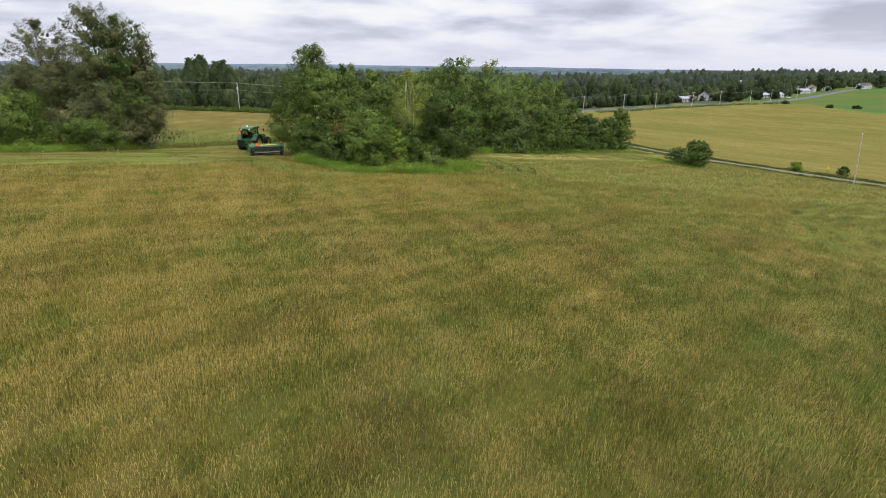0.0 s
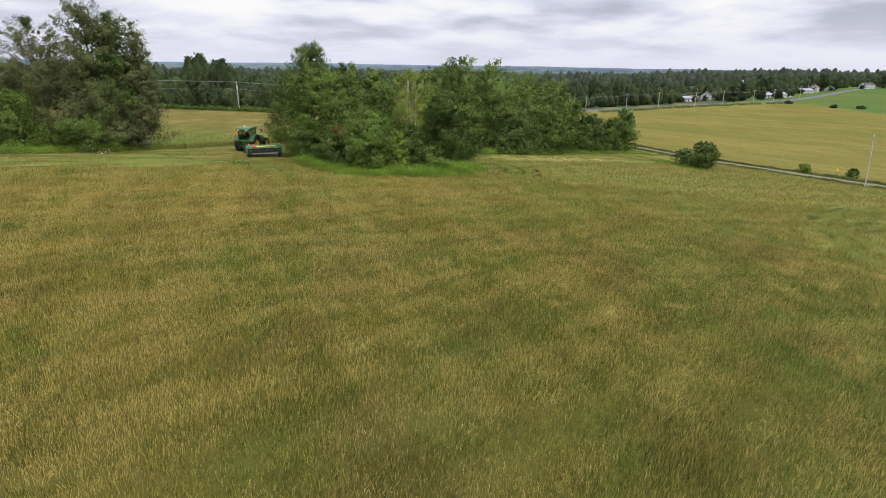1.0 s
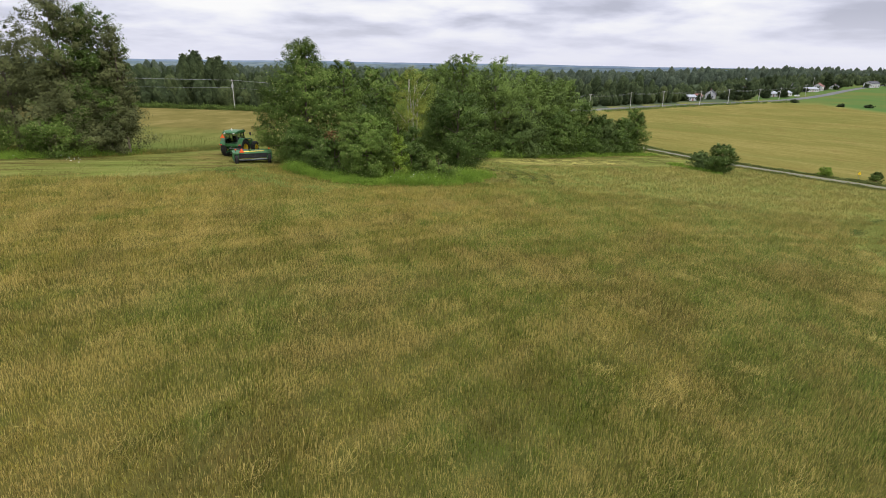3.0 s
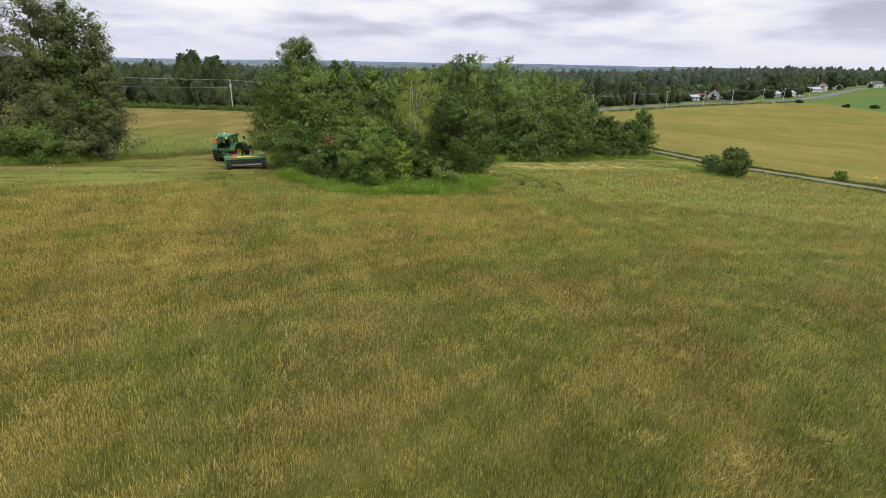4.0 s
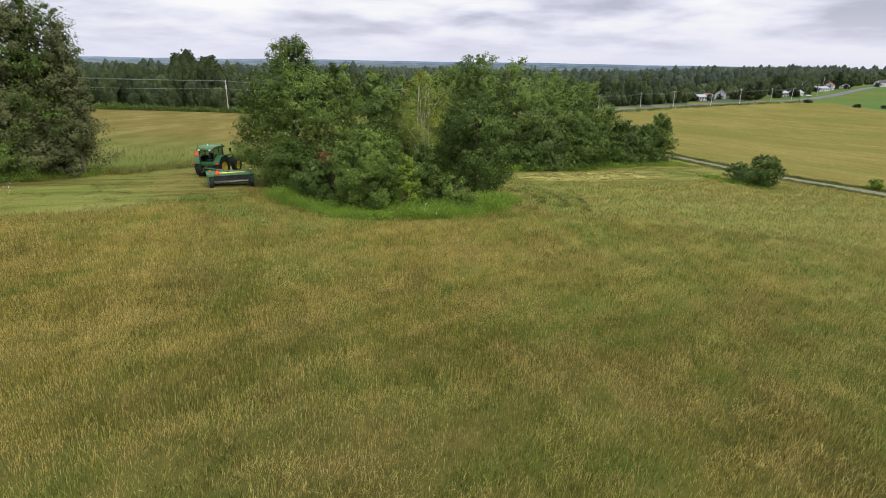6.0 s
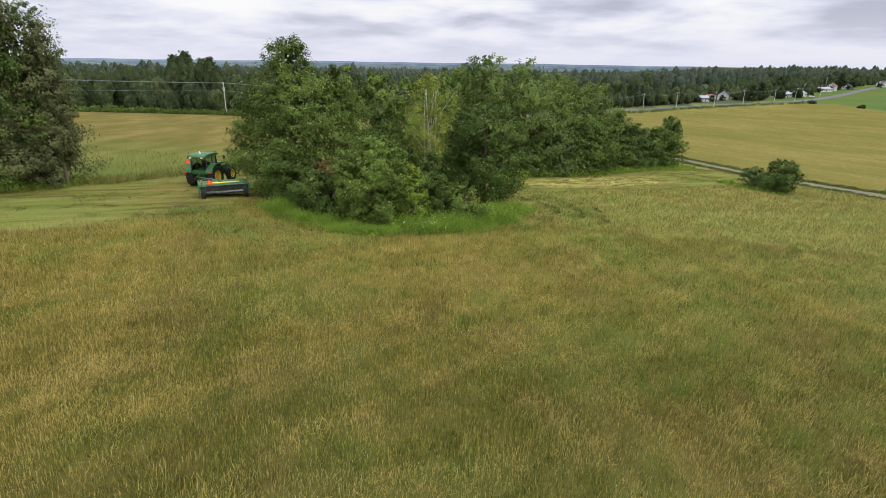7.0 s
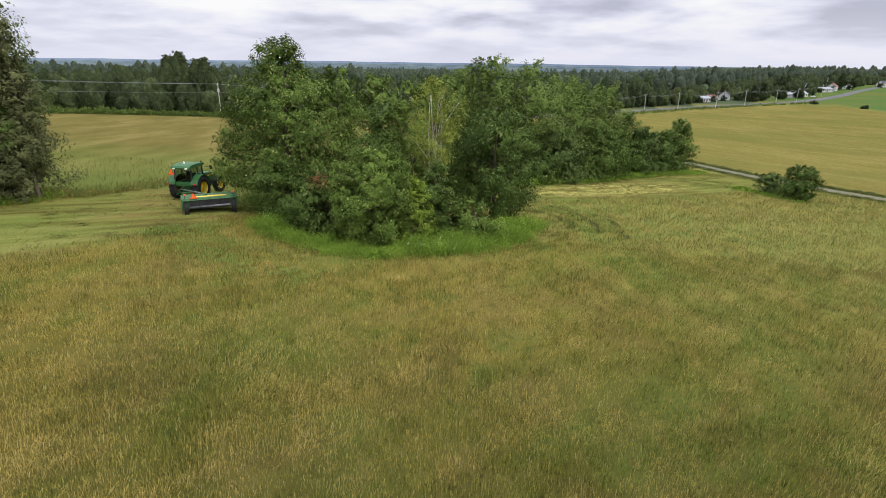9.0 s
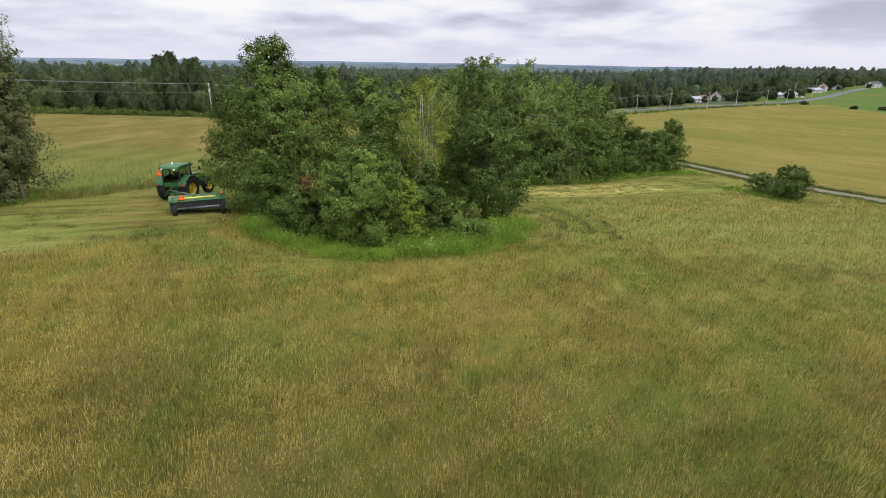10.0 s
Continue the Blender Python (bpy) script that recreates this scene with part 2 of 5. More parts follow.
M_LEAF_ROW = leaf_mat("row_leaf", (0.088, 0.132, 0.030), (0.158, 0.222, 0.052))
M_LEAF_GREY = leaf_mat("sumac_leaf", (0.064, 0.102, 0.028), (0.140, 0.190, 0.056))
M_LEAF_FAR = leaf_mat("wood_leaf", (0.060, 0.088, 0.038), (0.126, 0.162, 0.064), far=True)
# the next two carry distance haze in the leaf colour, paler and bluer
M_LEAF_MID_HAZE = leaf_mat("hazy_wood_leaf", (0.084, 0.114, 0.076), (0.132, 0.166, 0.108), far=True)
M_LEAF_PLAIN_HAZE = leaf_mat("hazy_plain_leaf", (0.130, 0.172, 0.158), (0.185, 0.230, 0.205), far=True)
M_LEAF_RUST = leaf_mat("rusty_dead_leaf", (0.100, 0.052, 0.022), (0.180, 0.100, 0.040))
M_WEED = leaf_mat("weed_leaf", (0.120, 0.208, 0.025), (0.255, 0.380, 0.054))
M_VERGE = leaf_mat("verge_leaf", (0.105, 0.134, 0.036), (0.172, 0.196, 0.062))
M_BARK = bark_mat("grey_brown_bark", (0.15, 0.12, 0.09))
M_BARK_PALE = bark_mat("pale_birch_bark", (0.42, 0.38, 0.31), (0.62, 0.58, 0.50))

# ---- the lie of the land ----


def ease(v, a, b):
    s = np.clip((np.asarray(v, float) - a) / (b - a), 0, 1)
    return s * s * (3 - 2 * s)


def height(x, y):
    """A brow that falls away ahead and to the right, a shallow vale, and a plain beyond."""
    x, y = np.asarray(x, float), np.asarray(y, float)
    a, b = np.tanh(x / 110), np.tanh((y - 20) / 160)
    z = 0.483 - 5.888 * a - 8.368 * b - 5.685 * a * a - 7.866 * a * b - 6.418 * b * b
    z = z + 6.67 * a * a * b + 11.858 * a * b * b + 8.896 * np.tanh((x + y * 0.5) / 600) ** 2 * (1 - 0.6 * ease(y, 700, 1500))
    z = z - 16 * ease(y, 450, 1500) * (1 - ease(x - 0.35 * y, -100, 250))
    return z


def polyline_gap(points, x, y):
    """Distance to a polyline, and the side: positive to the right of its way."""
    best, side = np.full(np.shape(x), 1e9), np.zeros(np.shape(x))
    for (ax, ay), (bx, by) in zip(points, points[1:]):
        dx, dy = bx - ax, by - ay
        s = np.clip(((x - ax) * dx + (y - ay) * dy) / (dx * dx + dy * dy), 0, 1)
        gap = np.hypot(x - ax - s * dx, y - ay - s * dy)
        near = gap < best
        best = np.where(near, gap, best)
        side = np.where(near, np.sign((x - ax) * dy - (y - ay) * dx), side)
    return best, side


LANE = [(22, 190), (36, 150), (42.5, 134), (47, 123.5), (52, 114.8), (58.5, 107), (66.5, 97.8), (75, 89), (95, 71), (140, 34), (190, -10)]
ROAD = [(-60, 205), (20, 262), (55, 293), (89, 322), (127, 350), (172, 375), (214, 402), (267, 454), (330, 528), (400, 606), (520, 730), (760, 960)]
FIELD_EDGE = [(196, 386), (214, 345), (224, 305), (250, 220), (300, 80)]
STRIP_LEFT = [(-80, 31), (-58, 41), (-40, 49.4), (-30.4, 55), (-25.8, 61), (-23, 68), (-19.5, 80)]
STRIP_FRONT = [(-21, 62), (-18.2, 57), (-15, 53.8), (-11.2, 53), (-6.6, 54.6), (-0.8, 58.8), (2.8, 63.2), (4.2, 67.5), (3.4, 74), (4.2, 84)]
SWATH = [(2, 84.5), (13, 91.5), (22, 98.5), (33, 107.5), (41, 112)]
PATCH_RIGHT = [(31.5, 37), (38, 49), (46, 58.5), (60, 68), (80, 80)]
WOOD_EDGE = [(-420, 100), (-220, 135), (-128, 174), (-100, 183), (-62, 194), (0, 250), (40, 296), (85, 332), (125, 362), (140, 385), (150, 440), (230, 560), (330, 660), (420, 760), (700, 900), (1500, 1100)]


def wobble(x, y, size, seed=0.0):
    """Cheap smooth unevenness from a few crossing waves, within about -1 to 1."""
    x, y = np.asarray(x) / size, np.asarray(y) / size
    return (np.sin(1.7 * x + 0.6 * y + seed) + np.sin(-0.8 * x + 1.9 * y + 2.1 * seed + 1.3) + np.sin(2.9 * x - 2.3 * y + 0.7 * seed)
            + 0.6 * np.sin(5.1 * x + 3.7 * y + seed)) / 3.6


def mown_at(x, y):
    j = 0.5 * wobble(x, y, 1.6) + 0.5 * wobble(x, y, 4.0, 2.0)
    m = 1 - ease(polyline_gap(STRIP_LEFT, x, y)[0] + 1.8 * j, 4.8, 8.6)
    m = np.maximum(m, 0.55 * (1 - ease(polyline_gap(STRIP_FRONT, x, y)[0] + 0.7 * j - 0.7 * ease(x, 0, 3), 0.3, 0.8)))
    m = np.maximum(m, 1 - ease(polyline_gap(SWATH, x, y)[0] + j, 5.6, 6.6))
    m = np.maximum(m, (1 - ease(polyline_gap(PATCH_RIGHT, x, y)[0] + 2 * j, 5.6, 7.4)) * np.clip(0.52 + 0.5 * wobble(x, y, 1.4, 8.0), 0, 1))
    return m


def build_ground():
    def steps(near_lo, near_hi, step, far_lo, far_hi):
        v = list(np.arange(near_lo, near_hi, step))
        s = step
        while v[-1] < far_hi:
            s *= 1.10
            v.append(v[-1] + s)
        s, low = step, []
        a = near_lo
        while a > far_lo:
            s *= 1.10
            a -= s
            low.append(a)
        return np.array(low[::-1] + v)
    xs, ys = steps(-62, 92, 1.2, -4700, 4700), steps(6, 140, 1.2, -900, 4750)
    X, Y = np.meshgrid(xs, ys)
    Z = height(X, Y) + 0.07 * wobble(X, Y, 1.9) * (np.hypot(X, Y - 40) < 150)
    nx, ny = len(xs), len(ys)
    V = np.stack([X, Y, Z], -1).reshape(-1, 3)
    i = (np.arange(ny - 1)[:, None] * nx + np.arange(nx - 1)).ravel()
    F = np.stack([i, i + 1, i + 1 + nx, i + nx], -1)
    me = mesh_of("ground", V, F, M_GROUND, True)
    x, y = V[:, 0], V[:, 1]
    lane_gap, lane_side = polyline_gap(LANE, x, y)
    road_gap, road_side = polyline_gap(ROAD, x, y)
    edge_side = polyline_gap(FIELD_EDGE, x, y)[1]
    wood_gap, wood_side = polyline_gap(WOOD_EDGE, x, y)
    beyond = (lane_side < 0) & (lane_gap > 3.5)
    beyond |= (y > 150) & (x > 25)
    gold = (beyond & (road_side > 0) & (road_gap > 6) & (edge_side > 0)).astype(float)
    green = (beyond & (edge_side < 0) & ((road_side > 0) | (road_gap < 34)) | (road_side < 0) & (road_gap < 26) & (x > 185) | (y > 560) & (x > 0.60 * y) & (x < 640)).astype(float)
    wood = ((wood_side < 0) & (wood_gap > 3) | (y > 1100) | (road_side < 0) & (x > 20) & (road_gap > 5)).astype(float) * (1 - green)
    zones = {"mown": mown_at(x, y), "gold": gold, "green": green * (1 - gold), "wood": wood,
             "back": ease(y, 60, 68) * (x < -8) + ease(y, 118, 130) * (x >= -8) * (x < 40),
             "thatch_shade": (1 - 0.75 * ease(y, 36, 58)) * (1 - ease(y, 56, 78)) * (x > -60) * (x < 66) * (1 - mown_at(x, y)) * 0.9,
             "hay": (1 - ease(np.hypot((x - 16) / 15, (y - 93.5 - 0.78 * (x - 16)) / 5.5), 0.6, 1.1)) * (x > 3)}
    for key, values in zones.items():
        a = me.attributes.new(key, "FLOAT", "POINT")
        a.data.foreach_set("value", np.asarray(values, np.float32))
    tagged(new("ground", me), "rolling hayfield ground with meadow, stubble and ripe crop", "ground", kind="structure")


def mesh_of(name, V, F, material, smooth=False, slots=None):
    """A mesh from arrays: V (n, 3); F (m, 3) or (m, 4). slots: a material index for each face."""
    V, F = np.asarray(V, np.float32), np.asarray(F, np.int32)
    me = bpy.data.meshes.new(name)
    me.vertices.add(len(V))
    me.vertices.foreach_set("co", V.ravel())
    k = F.shape[1]
    me.loops.add(F.size)
    me.loops.foreach_set("vertex_index", F.ravel())
    me.polygons.add(len(F))
    me.polygons.foreach_set("loop_start", np.arange(0, F.size, k, dtype=np.int32))
    me.polygons.foreach_set("loop_total", np.full(len(F), k, np.int32))
    for m in (material if isinstance(material, (list, tuple)) else [material]):
        me.materials.append(m)
    if slots is not None:
        me.polygons.foreach_set("material_index", np.asarray(slots, np.int32))
    me.update(calc_edges=True)
    if smooth:
        me.polygons.foreach_set("use_smooth", np.ones(len(F), bool))
    return me


def smooth_line(points, step):
    """A rounded way through points, in even steps."""
    p = np.array(points, float)
    p = np.vstack([2 * p[0] - p[1], p, 2 * p[-1] - p[-2]])
    out = []
    for a, b, c, d in zip(p, p[1:], p[2:], p[3:]):
        n = max(2, int(np.linalg.norm(c - b) / step))
        t = np.arange(n)[:, None] / n
        out.append(0.5 * (2 * b + (c - a) * t + (2 * a - 5 * b + 4 * c - d) * t**2 + (3 * b - a - 3 * c + d) * t**3))
    return np.vstack(out + [p[-2][None]])


def build_way(name, points, profile, material, step, label, category):
    """A road: profile is rows of (offset across, height over the land)."""
    line = smooth_line(points, step)
    way = np.gradient(line, axis=0)
    way /= np.linalg.norm(way, axis=1)[:, None]
    side = np.stack([way[:, 1], -way[:, 0]], -1)
    rows = []
    for off, lift in profile:
        q = line + side * off
        rows.append(np.column_stack([q, height(q[:, 0], q[:, 1]) + lift]))
    k, n = len(profile), len(line)
    V = np.stack(rows, 1).reshape(-1, 3)
    i = (np.arange(n - 1)[:, None] * k + np.arange(k - 1)).ravel()
    F = np.stack([i, i + 1, i + 1 + k, i + k], -1)
    return tagged(new(name, mesh_of(name, V, F, material, True)), label, category, kind="structure")


def gravel_mat():
    k = Mat("gravel_track", 0.95, 0, 0.1)
    v = k.where()
    a, g = k.noise(v, 0.6, 4), k.noise(v, 9, 3)
    c = k.ramp(a, [(0.35, (0.116, 0.112, 0.074)), (0.65, (0.168, 0.158, 0.108))])
    k.colour(k.mix(k.band(g, 0.4, 0.7), c, (0.105, 0.115, 0.060))).bump(g, 0.5, 0.03)
    return k.m


def asphalt_mat():
    k = Mat("worn_asphalt", 0.85, 0, 0.25)
    v = k.where()
    a, g = k.noise(v, 0.12, 4), k.noise(v, 20, 2)
    c = k.ramp(a, [(0.35, (0.068, 0.068, 0.070)), (0.65, (0.100, 0.100, 0.101))])
    k.colour(k.mix(k.band(g, 0.3, 0.7, 0, 0.4), c, (0.08, 0.08, 0.08))).bump(g, 0.3, 0.01)
    return k.m


build_ground()
M_GRAVEL, M_ASPHALT = gravel_mat(), asphalt_mat()
build_way("lane", LANE, [(-2.5, 0.0), (-2.1, 0.10), (-1.1, 0.09), (-0.35, 0.15), (0.35, 0.15), (1.1, 0.09), (2.1, 0.10), (2.5, 0.0)], M_GRAVEL, 1.5,
          "narrow pale gravel farm lane along the hayfield", "farm lane")
build_way("road", ROAD, [(-3.8, -0.1), (-3.1, 0.16), (-2.5, 0.22), (0, 0.28), (2.5, 0.22), (3.1, 0.16), (3.8, -0.1)], M_ASPHALT, 6.0,
          "grey asphalt country road past the houses", "road")


def build_backdrop(name, r, base, bottom, ripple, stops, label):
    """A far rise on the horizon, all round, with haze painted into its colour."""
    k = Mat(name + "_haze", 1.0, 0, 0.0)
    v = k.where()
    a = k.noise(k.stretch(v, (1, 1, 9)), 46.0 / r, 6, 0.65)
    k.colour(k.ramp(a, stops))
    n = 420
    ang = np.linspace(0, 2 * np.pi, n, endpoint=False)
    x, y = r * np.sin(ang), 20 + r * np.cos(ang)
    top = base + ripple * (1.2 * np.sin(3.1 * ang + 1) + 0.8 * np.sin(17 * ang) + 0.45 * np.sin(53 * ang + 2) + 0.3 * np.sin(131 * ang))
    V = np.vstack([np.column_stack([x, y, np.full(n, bottom)]), np.column_stack([x, y, top])])
    i = np.arange(n)
    F = np.stack([i, (i + 1) % n, (i + 1) % n + n, i + n], -1)
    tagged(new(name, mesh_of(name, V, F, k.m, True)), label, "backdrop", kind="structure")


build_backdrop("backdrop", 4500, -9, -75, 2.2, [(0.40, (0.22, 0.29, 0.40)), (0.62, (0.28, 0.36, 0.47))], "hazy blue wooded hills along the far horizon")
build_backdrop("backdrop_near", 2300, -6.5, -70, 1.0, [(0.36, (0.150, 0.205, 0.250)), (0.50, (0.200, 0.260, 0.300)), (0.66, (0.300, 0.350, 0.340))], "wooded plain below the horizon, coloured in blue-green haze")

# ---- plants ----


def leaves_at(P, out, size, rng, fold=0.25, wild=0.48):
    """Diamond-shaped folded leaves at points P, facing roughly along out. Returns V, F."""
    n = len(P)
    nrm = out + rng.normal(0, wild, (n, 3))
    nrm /= np.linalg.norm(nrm, axis=1)[:, None] + 1e-9
    a = np.cross(nrm, rng.normal(0, 1, (n, 3)))
    a /= np.linalg.norm(a, axis=1)[:, None] + 1e-9
    b = np.cross(nrm, a)
    s = (size * rng.uniform(0.65, 1.35, n))[:, None]
    V = np.stack([P - a * s * 0.55, P + b * s * 0.33 + nrm * s * fold * 0.5, P + a * s * 0.6, P - b * s * 0.33 + nrm * s * fold * 0.5], 1).reshape(-1, 3)
    return V, np.arange(4 * n).reshape(-1, 4)


def tube(points, radii, sides=6):
    p, r = np.asarray(points, float), np.asarray(radii, float)
    way = np.gradient(p, axis=0)
    way /= np.linalg.norm(way, axis=1)[:, None] + 1e-9
    ref = np.where(np.abs(way[:, 2:]) > 0.9, (1.0, 0, 0), (0, 0, 1.0))
    u = np.cross(way, ref)
    u /= np.linalg.norm(u, axis=1)[:, None] + 1e-9
    v = np.cross(way, u)
    ang = np.arange(sides) * 2 * np.pi / sides
    ring = np.cos(ang)[None, :, None] * u[:, None] + np.sin(ang)[None, :, None] * v[:, None]
    V = (p[:, None] + ring * r[:, None, None]).reshape(-1, 3)
    i = (np.arange(len(p) - 1)[:, None] * sides + np.arange(sides)).ravel()
    j = (np.arange(len(p) - 1)[:, None] * sides + (np.arange(sides) + 1) % sides).ravel()
    return V, np.stack([i, j, j + sides, i + sides], -1)


def joined(pieces):
    V, F, n = [], [], 0
    for v, f in pieces:
        V.append(v), F.append(f + n)
        n += len(v)
    return np.vstack(V), np.vstack(F)


SHAPES = {  # outline of the crown from its foot to its top, and where the foot is
    "broad": ([0, 0.12, 0.35, 0.6, 0.82, 1], [0.62, 0.92, 1.0, 0.80, 0.46, 0.10], 0.06),
    "bush": ([0, 0.15, 0.45, 0.7, 0.9, 1], [0.80, 0.98, 1.0, 0.82, 0.50, 0.15], 0.02),
    "tall": ([0, 0.15, 0.4, 0.65, 0.85, 1], [0.55, 0.85, 1.0, 0.88, 0.60, 0.15], 0.16),
    "round": ([0, 0.15, 0.4, 0.65, 0.85, 1], [0.60, 0.90, 1.0, 0.96, 0.76, 0.34], 0.08),
    "airy": ([0, 0.2, 0.45, 0.7, 0.9, 1], [0.35, 0.8, 1.0, 0.85, 0.55, 0.15], 0.34),
    "cone": ([0, 0.12, 0.28, 0.5, 0.72, 0.88, 1], [0.52, 0.86, 1.0, 0.88, 0.63, 0.36, 0.08], 0.03),
    "spire": ([0, 0.2, 0.5, 0.8, 1], [0.95, 1.0, 0.72, 0.38, 0.06], 0.18),
}


def crown_points(H, R, shape, clumps, per, rng, lean=(0.0, 0.0), loose=0.30, full=False):
    s_at, r_at, foot = SHAPES[shape]
    z0 = H * foot
    s = rng.uniform(0, 1, clumps * 6)
    keep = rng.uniform(0, 1, len(s)) < np.interp(s, s_at, r_at) + 0.12
    s = s[keep][:clumps]
    ang = rng.uniform(0, 2 * np.pi, len(s))
    lobes = 1 + 0.20 * np.sin(2 * ang + 5 * s + rng.uniform(0, 6)) + 0.16 * np.sin(3 * ang - 7 * s + rng.uniform(0, 6)) + rng.normal(0, 0.08, len(s))
    lobes = 1 + (lobes - 1) * (0.42 if full else 1.0)
    # clumps gather on boughs, with dark creases between them
    nb = max(7, len(s) // 11)
    pick = rng.choice(len(s), nb, replace=False)
    turn_gap = (ang[:, None] - ang[pick][None] + np.pi) % (2 * np.pi) - np.pi
    girdle = np.maximum(np.interp(s, s_at, r_at), 0.15)[:, None]
    rise_gap = (s[:, None] - s[pick][None]) * (H - z0) / R
    gap = np.sqrt((turn_gap * girdle) ** 2 + rise_gap ** 2)
    own, nearest = gap.argmin(1), gap.min(1)
    spread = math.sqrt(2 * np.pi * (H - z0) / R / nb) * 0.62
    ang = ang - 0.18 * turn_gap[np.arange(len(s)), own]
    s = s + 0.18 * (s[pick][own] - s)
    crease = np.clip(nearest / spread, 0, 1.4)
    lobes = lobes * (1.05 - 0.13 * crease ** 1.6)
    env = R * np.interp(s, s_at, r_at) * lobes
    size = np.clip(loose * R * rng.uniform(0.45, 1.35, len(s)) * (1 - 0.50 * s), 0.22, 1.6)
    rad = np.maximum(env - 0.6 * size, 0.05) * rng.uniform(0.22, 1.0, len(s)) ** (0.25 if full else 0.42)
    C = np.column_stack([rad * np.cos(ang) + lean[0] * s * H, rad * np.sin(ang) + lean[1] * s * H, z0 + s * (H - z0) - 0.3 * size])
    k = np.repeat(np.arange(len(s)), per)
    # each clump is a loose spray, longer along its branch than across it
    d = rng.normal(0, 0.48, (len(k), 3))
    steep = np.clip(rng.normal(0.35, 0.35, len(s)) + 0.9 * s**2, -0.3, 1.6)
    along = np.column_stack([np.cos(ang), np.sin(ang), steep])
    along /= np.linalg.norm(along, axis=1)[:, None]
    d = d * (0.85, 0.85, 0.62) + along[k] * rng.normal(0.15, 0.60, len(k))[:, None]
    far_out = np.linalg.norm(d, axis=1)
    d *= (np.minimum(far_out, 1.25 - 0.25 / (1 + far_out)) / (far_out + 1e-9))[:, None]
    P = C[k] + d * size[k][:, None]
    body = (P - (lean[0] * H * 0.5, lean[1] * H * 0.5, z0 + 0.40 * (H - z0))) / (R, R, 0.5 * (H - z0))
    body /= np.linalg.norm(body, axis=1)[:, None] + 1e-9
    hub_r = 0.62 * R * np.interp(s[pick], s_at, r_at)
    hub = np.column_stack([hub_r * np.cos(ang[pick]) + lean[0] * s[pick] * H, hub_r * np.sin(ang[pick]) + lean[1] * s[pick] * H, z0 + s[pick] * (H - z0) - 0.08 * R])
    dome = P - hub[own[k]]
    dome /= np.linalg.norm(dome, axis=1)[:, None] + 1e-9
    out = d * 0.40 + 0.62 * body + 0.45 * dome + (0, 0, 0.25)
    ok = P[:, 2] > 0.05
    return P[ok], out[ok], C, size


def wood_of(H, R, C, shape, girth, rng, stems=1, limbs=22, lean=(0.0, 0.0)):
    pieces = []
    spots = []
    for stem in range(stems):
        a = rng.uniform(0, 6.28)
        away = 0.0 if stems == 1 else R * rng.uniform(0.15, 0.45)
        t = np.linspace(0, 1, 8)
        bend = 0.03 * H * np.sin(3 * t + rng.uniform(0, 6))
        top = H * (0.88 if shape != "bush" else rng.uniform(0.55, 0.8))
        p = np.column_stack([0.12 * np.cos(a) * (stems > 1) + away * np.cos(a) * t + bend * t + lean[0] * H * t,
                             0.12 * np.sin(a) * (stems > 1) + away * np.sin(a) * t - bend * t * 0.6 + lean[1] * H * t, -0.25 + t * top])
        g = girth / math.sqrt(stems)
        pieces.append([tube(p, g * (1.05 - t) ** 0.8 + 0.012 + g * 0.5 * np.exp(-t * 18), 7)])
        spots.append(p)
    for c in C[rng.permutation(len(C))[:limbs]]:
        which = rng.integers(len(spots))
        p = spots[which]
        i = int(np.clip(np.searchsorted(p[:, 2], c[2] * rng.uniform(0.45, 0.75)), 1, len(p) - 2))
        a, t = p[i], np.linspace(0, 1, 5)[:, None]
        sag = np.array([0, 0, 0.12 * np.linalg.norm(c - a)])
        q = a + (c - a) * t + sag * np.sin(np.pi * t) * 0.5
        pieces[which].append(tube(q, girth * 0.30 * (1 - 0.8 * t[:, 0]) * (1 - 0.5 * c[2] / H) + 0.008, 5))
    return pieces


def part(name, me, parent, label="", at=None):
    ob = new(name, me)
    ob.parent = parent
    if at is not None:
        ob.matrix_basis = at
    return tagged(ob, label)


def tree(name, x, y, H, R, shape, leaf, bark, label, category="tree", clumps=110, per=95, size=0.20, girth=0.16, stems=1, limbs=22,
         lean=(0.0, 0.0), loose=0.30, seed=None, turn=0.0, group="", full=False):
    rng = np.random.default_rng(int(abs(x * 131 + y * 17 + H * 7)) if seed is None else seed)
    fine = 1.28 if y < 72 and x > -51 else 1.0
    if full:
        clumps, per, loose = clumps * 1.7, per * 0.62, loose * 0.86
    clumps, per, loose, size = int(clumps * 1.8), int(per * 0.80 * fine), loose * 0.92, size * (0.74 if fine > 1 else 0.94)
    P, out, C, _ = crown_points(H, R, shape, clumps, per, rng, lean, loose, full)
    base = new(name)
    base.location = (x, y, float(height(x, y)))
    base.rotation_euler = (0, 0, turn)
    base.empty_display_size = 0.3
    tagged(base, label, category, group)
    for some in wood_of(H, R, C, shape, girth, rng, stems, limbs, lean):
        part("trunk" if stems == 1 else "stem", mesh_of("trunk", *joined(some), bark, True), base)
    # large sparse leaves inside the crown, added to block light and darken it
    n = len(P) // 22
    core = P[rng.choice(len(P), n)] * (1, 1, 0.96) - (lean[0] * H * 0.5, lean[1] * H * 0.5, 0)
    core[:, :2] *= rng.uniform(0.25, 0.70, (n, 1)) if shape != "airy" else 0.4
    inner = leaves_at(core, np.column_stack([core[:, :2], np.full(n, 0.6)]), size * (3.0 if shape != "airy" else 1.0), rng)
    part("crown", mesh_of("crown", *joined([leaves_at(P, out, size, rng), inner]), leaf), base)
    return base


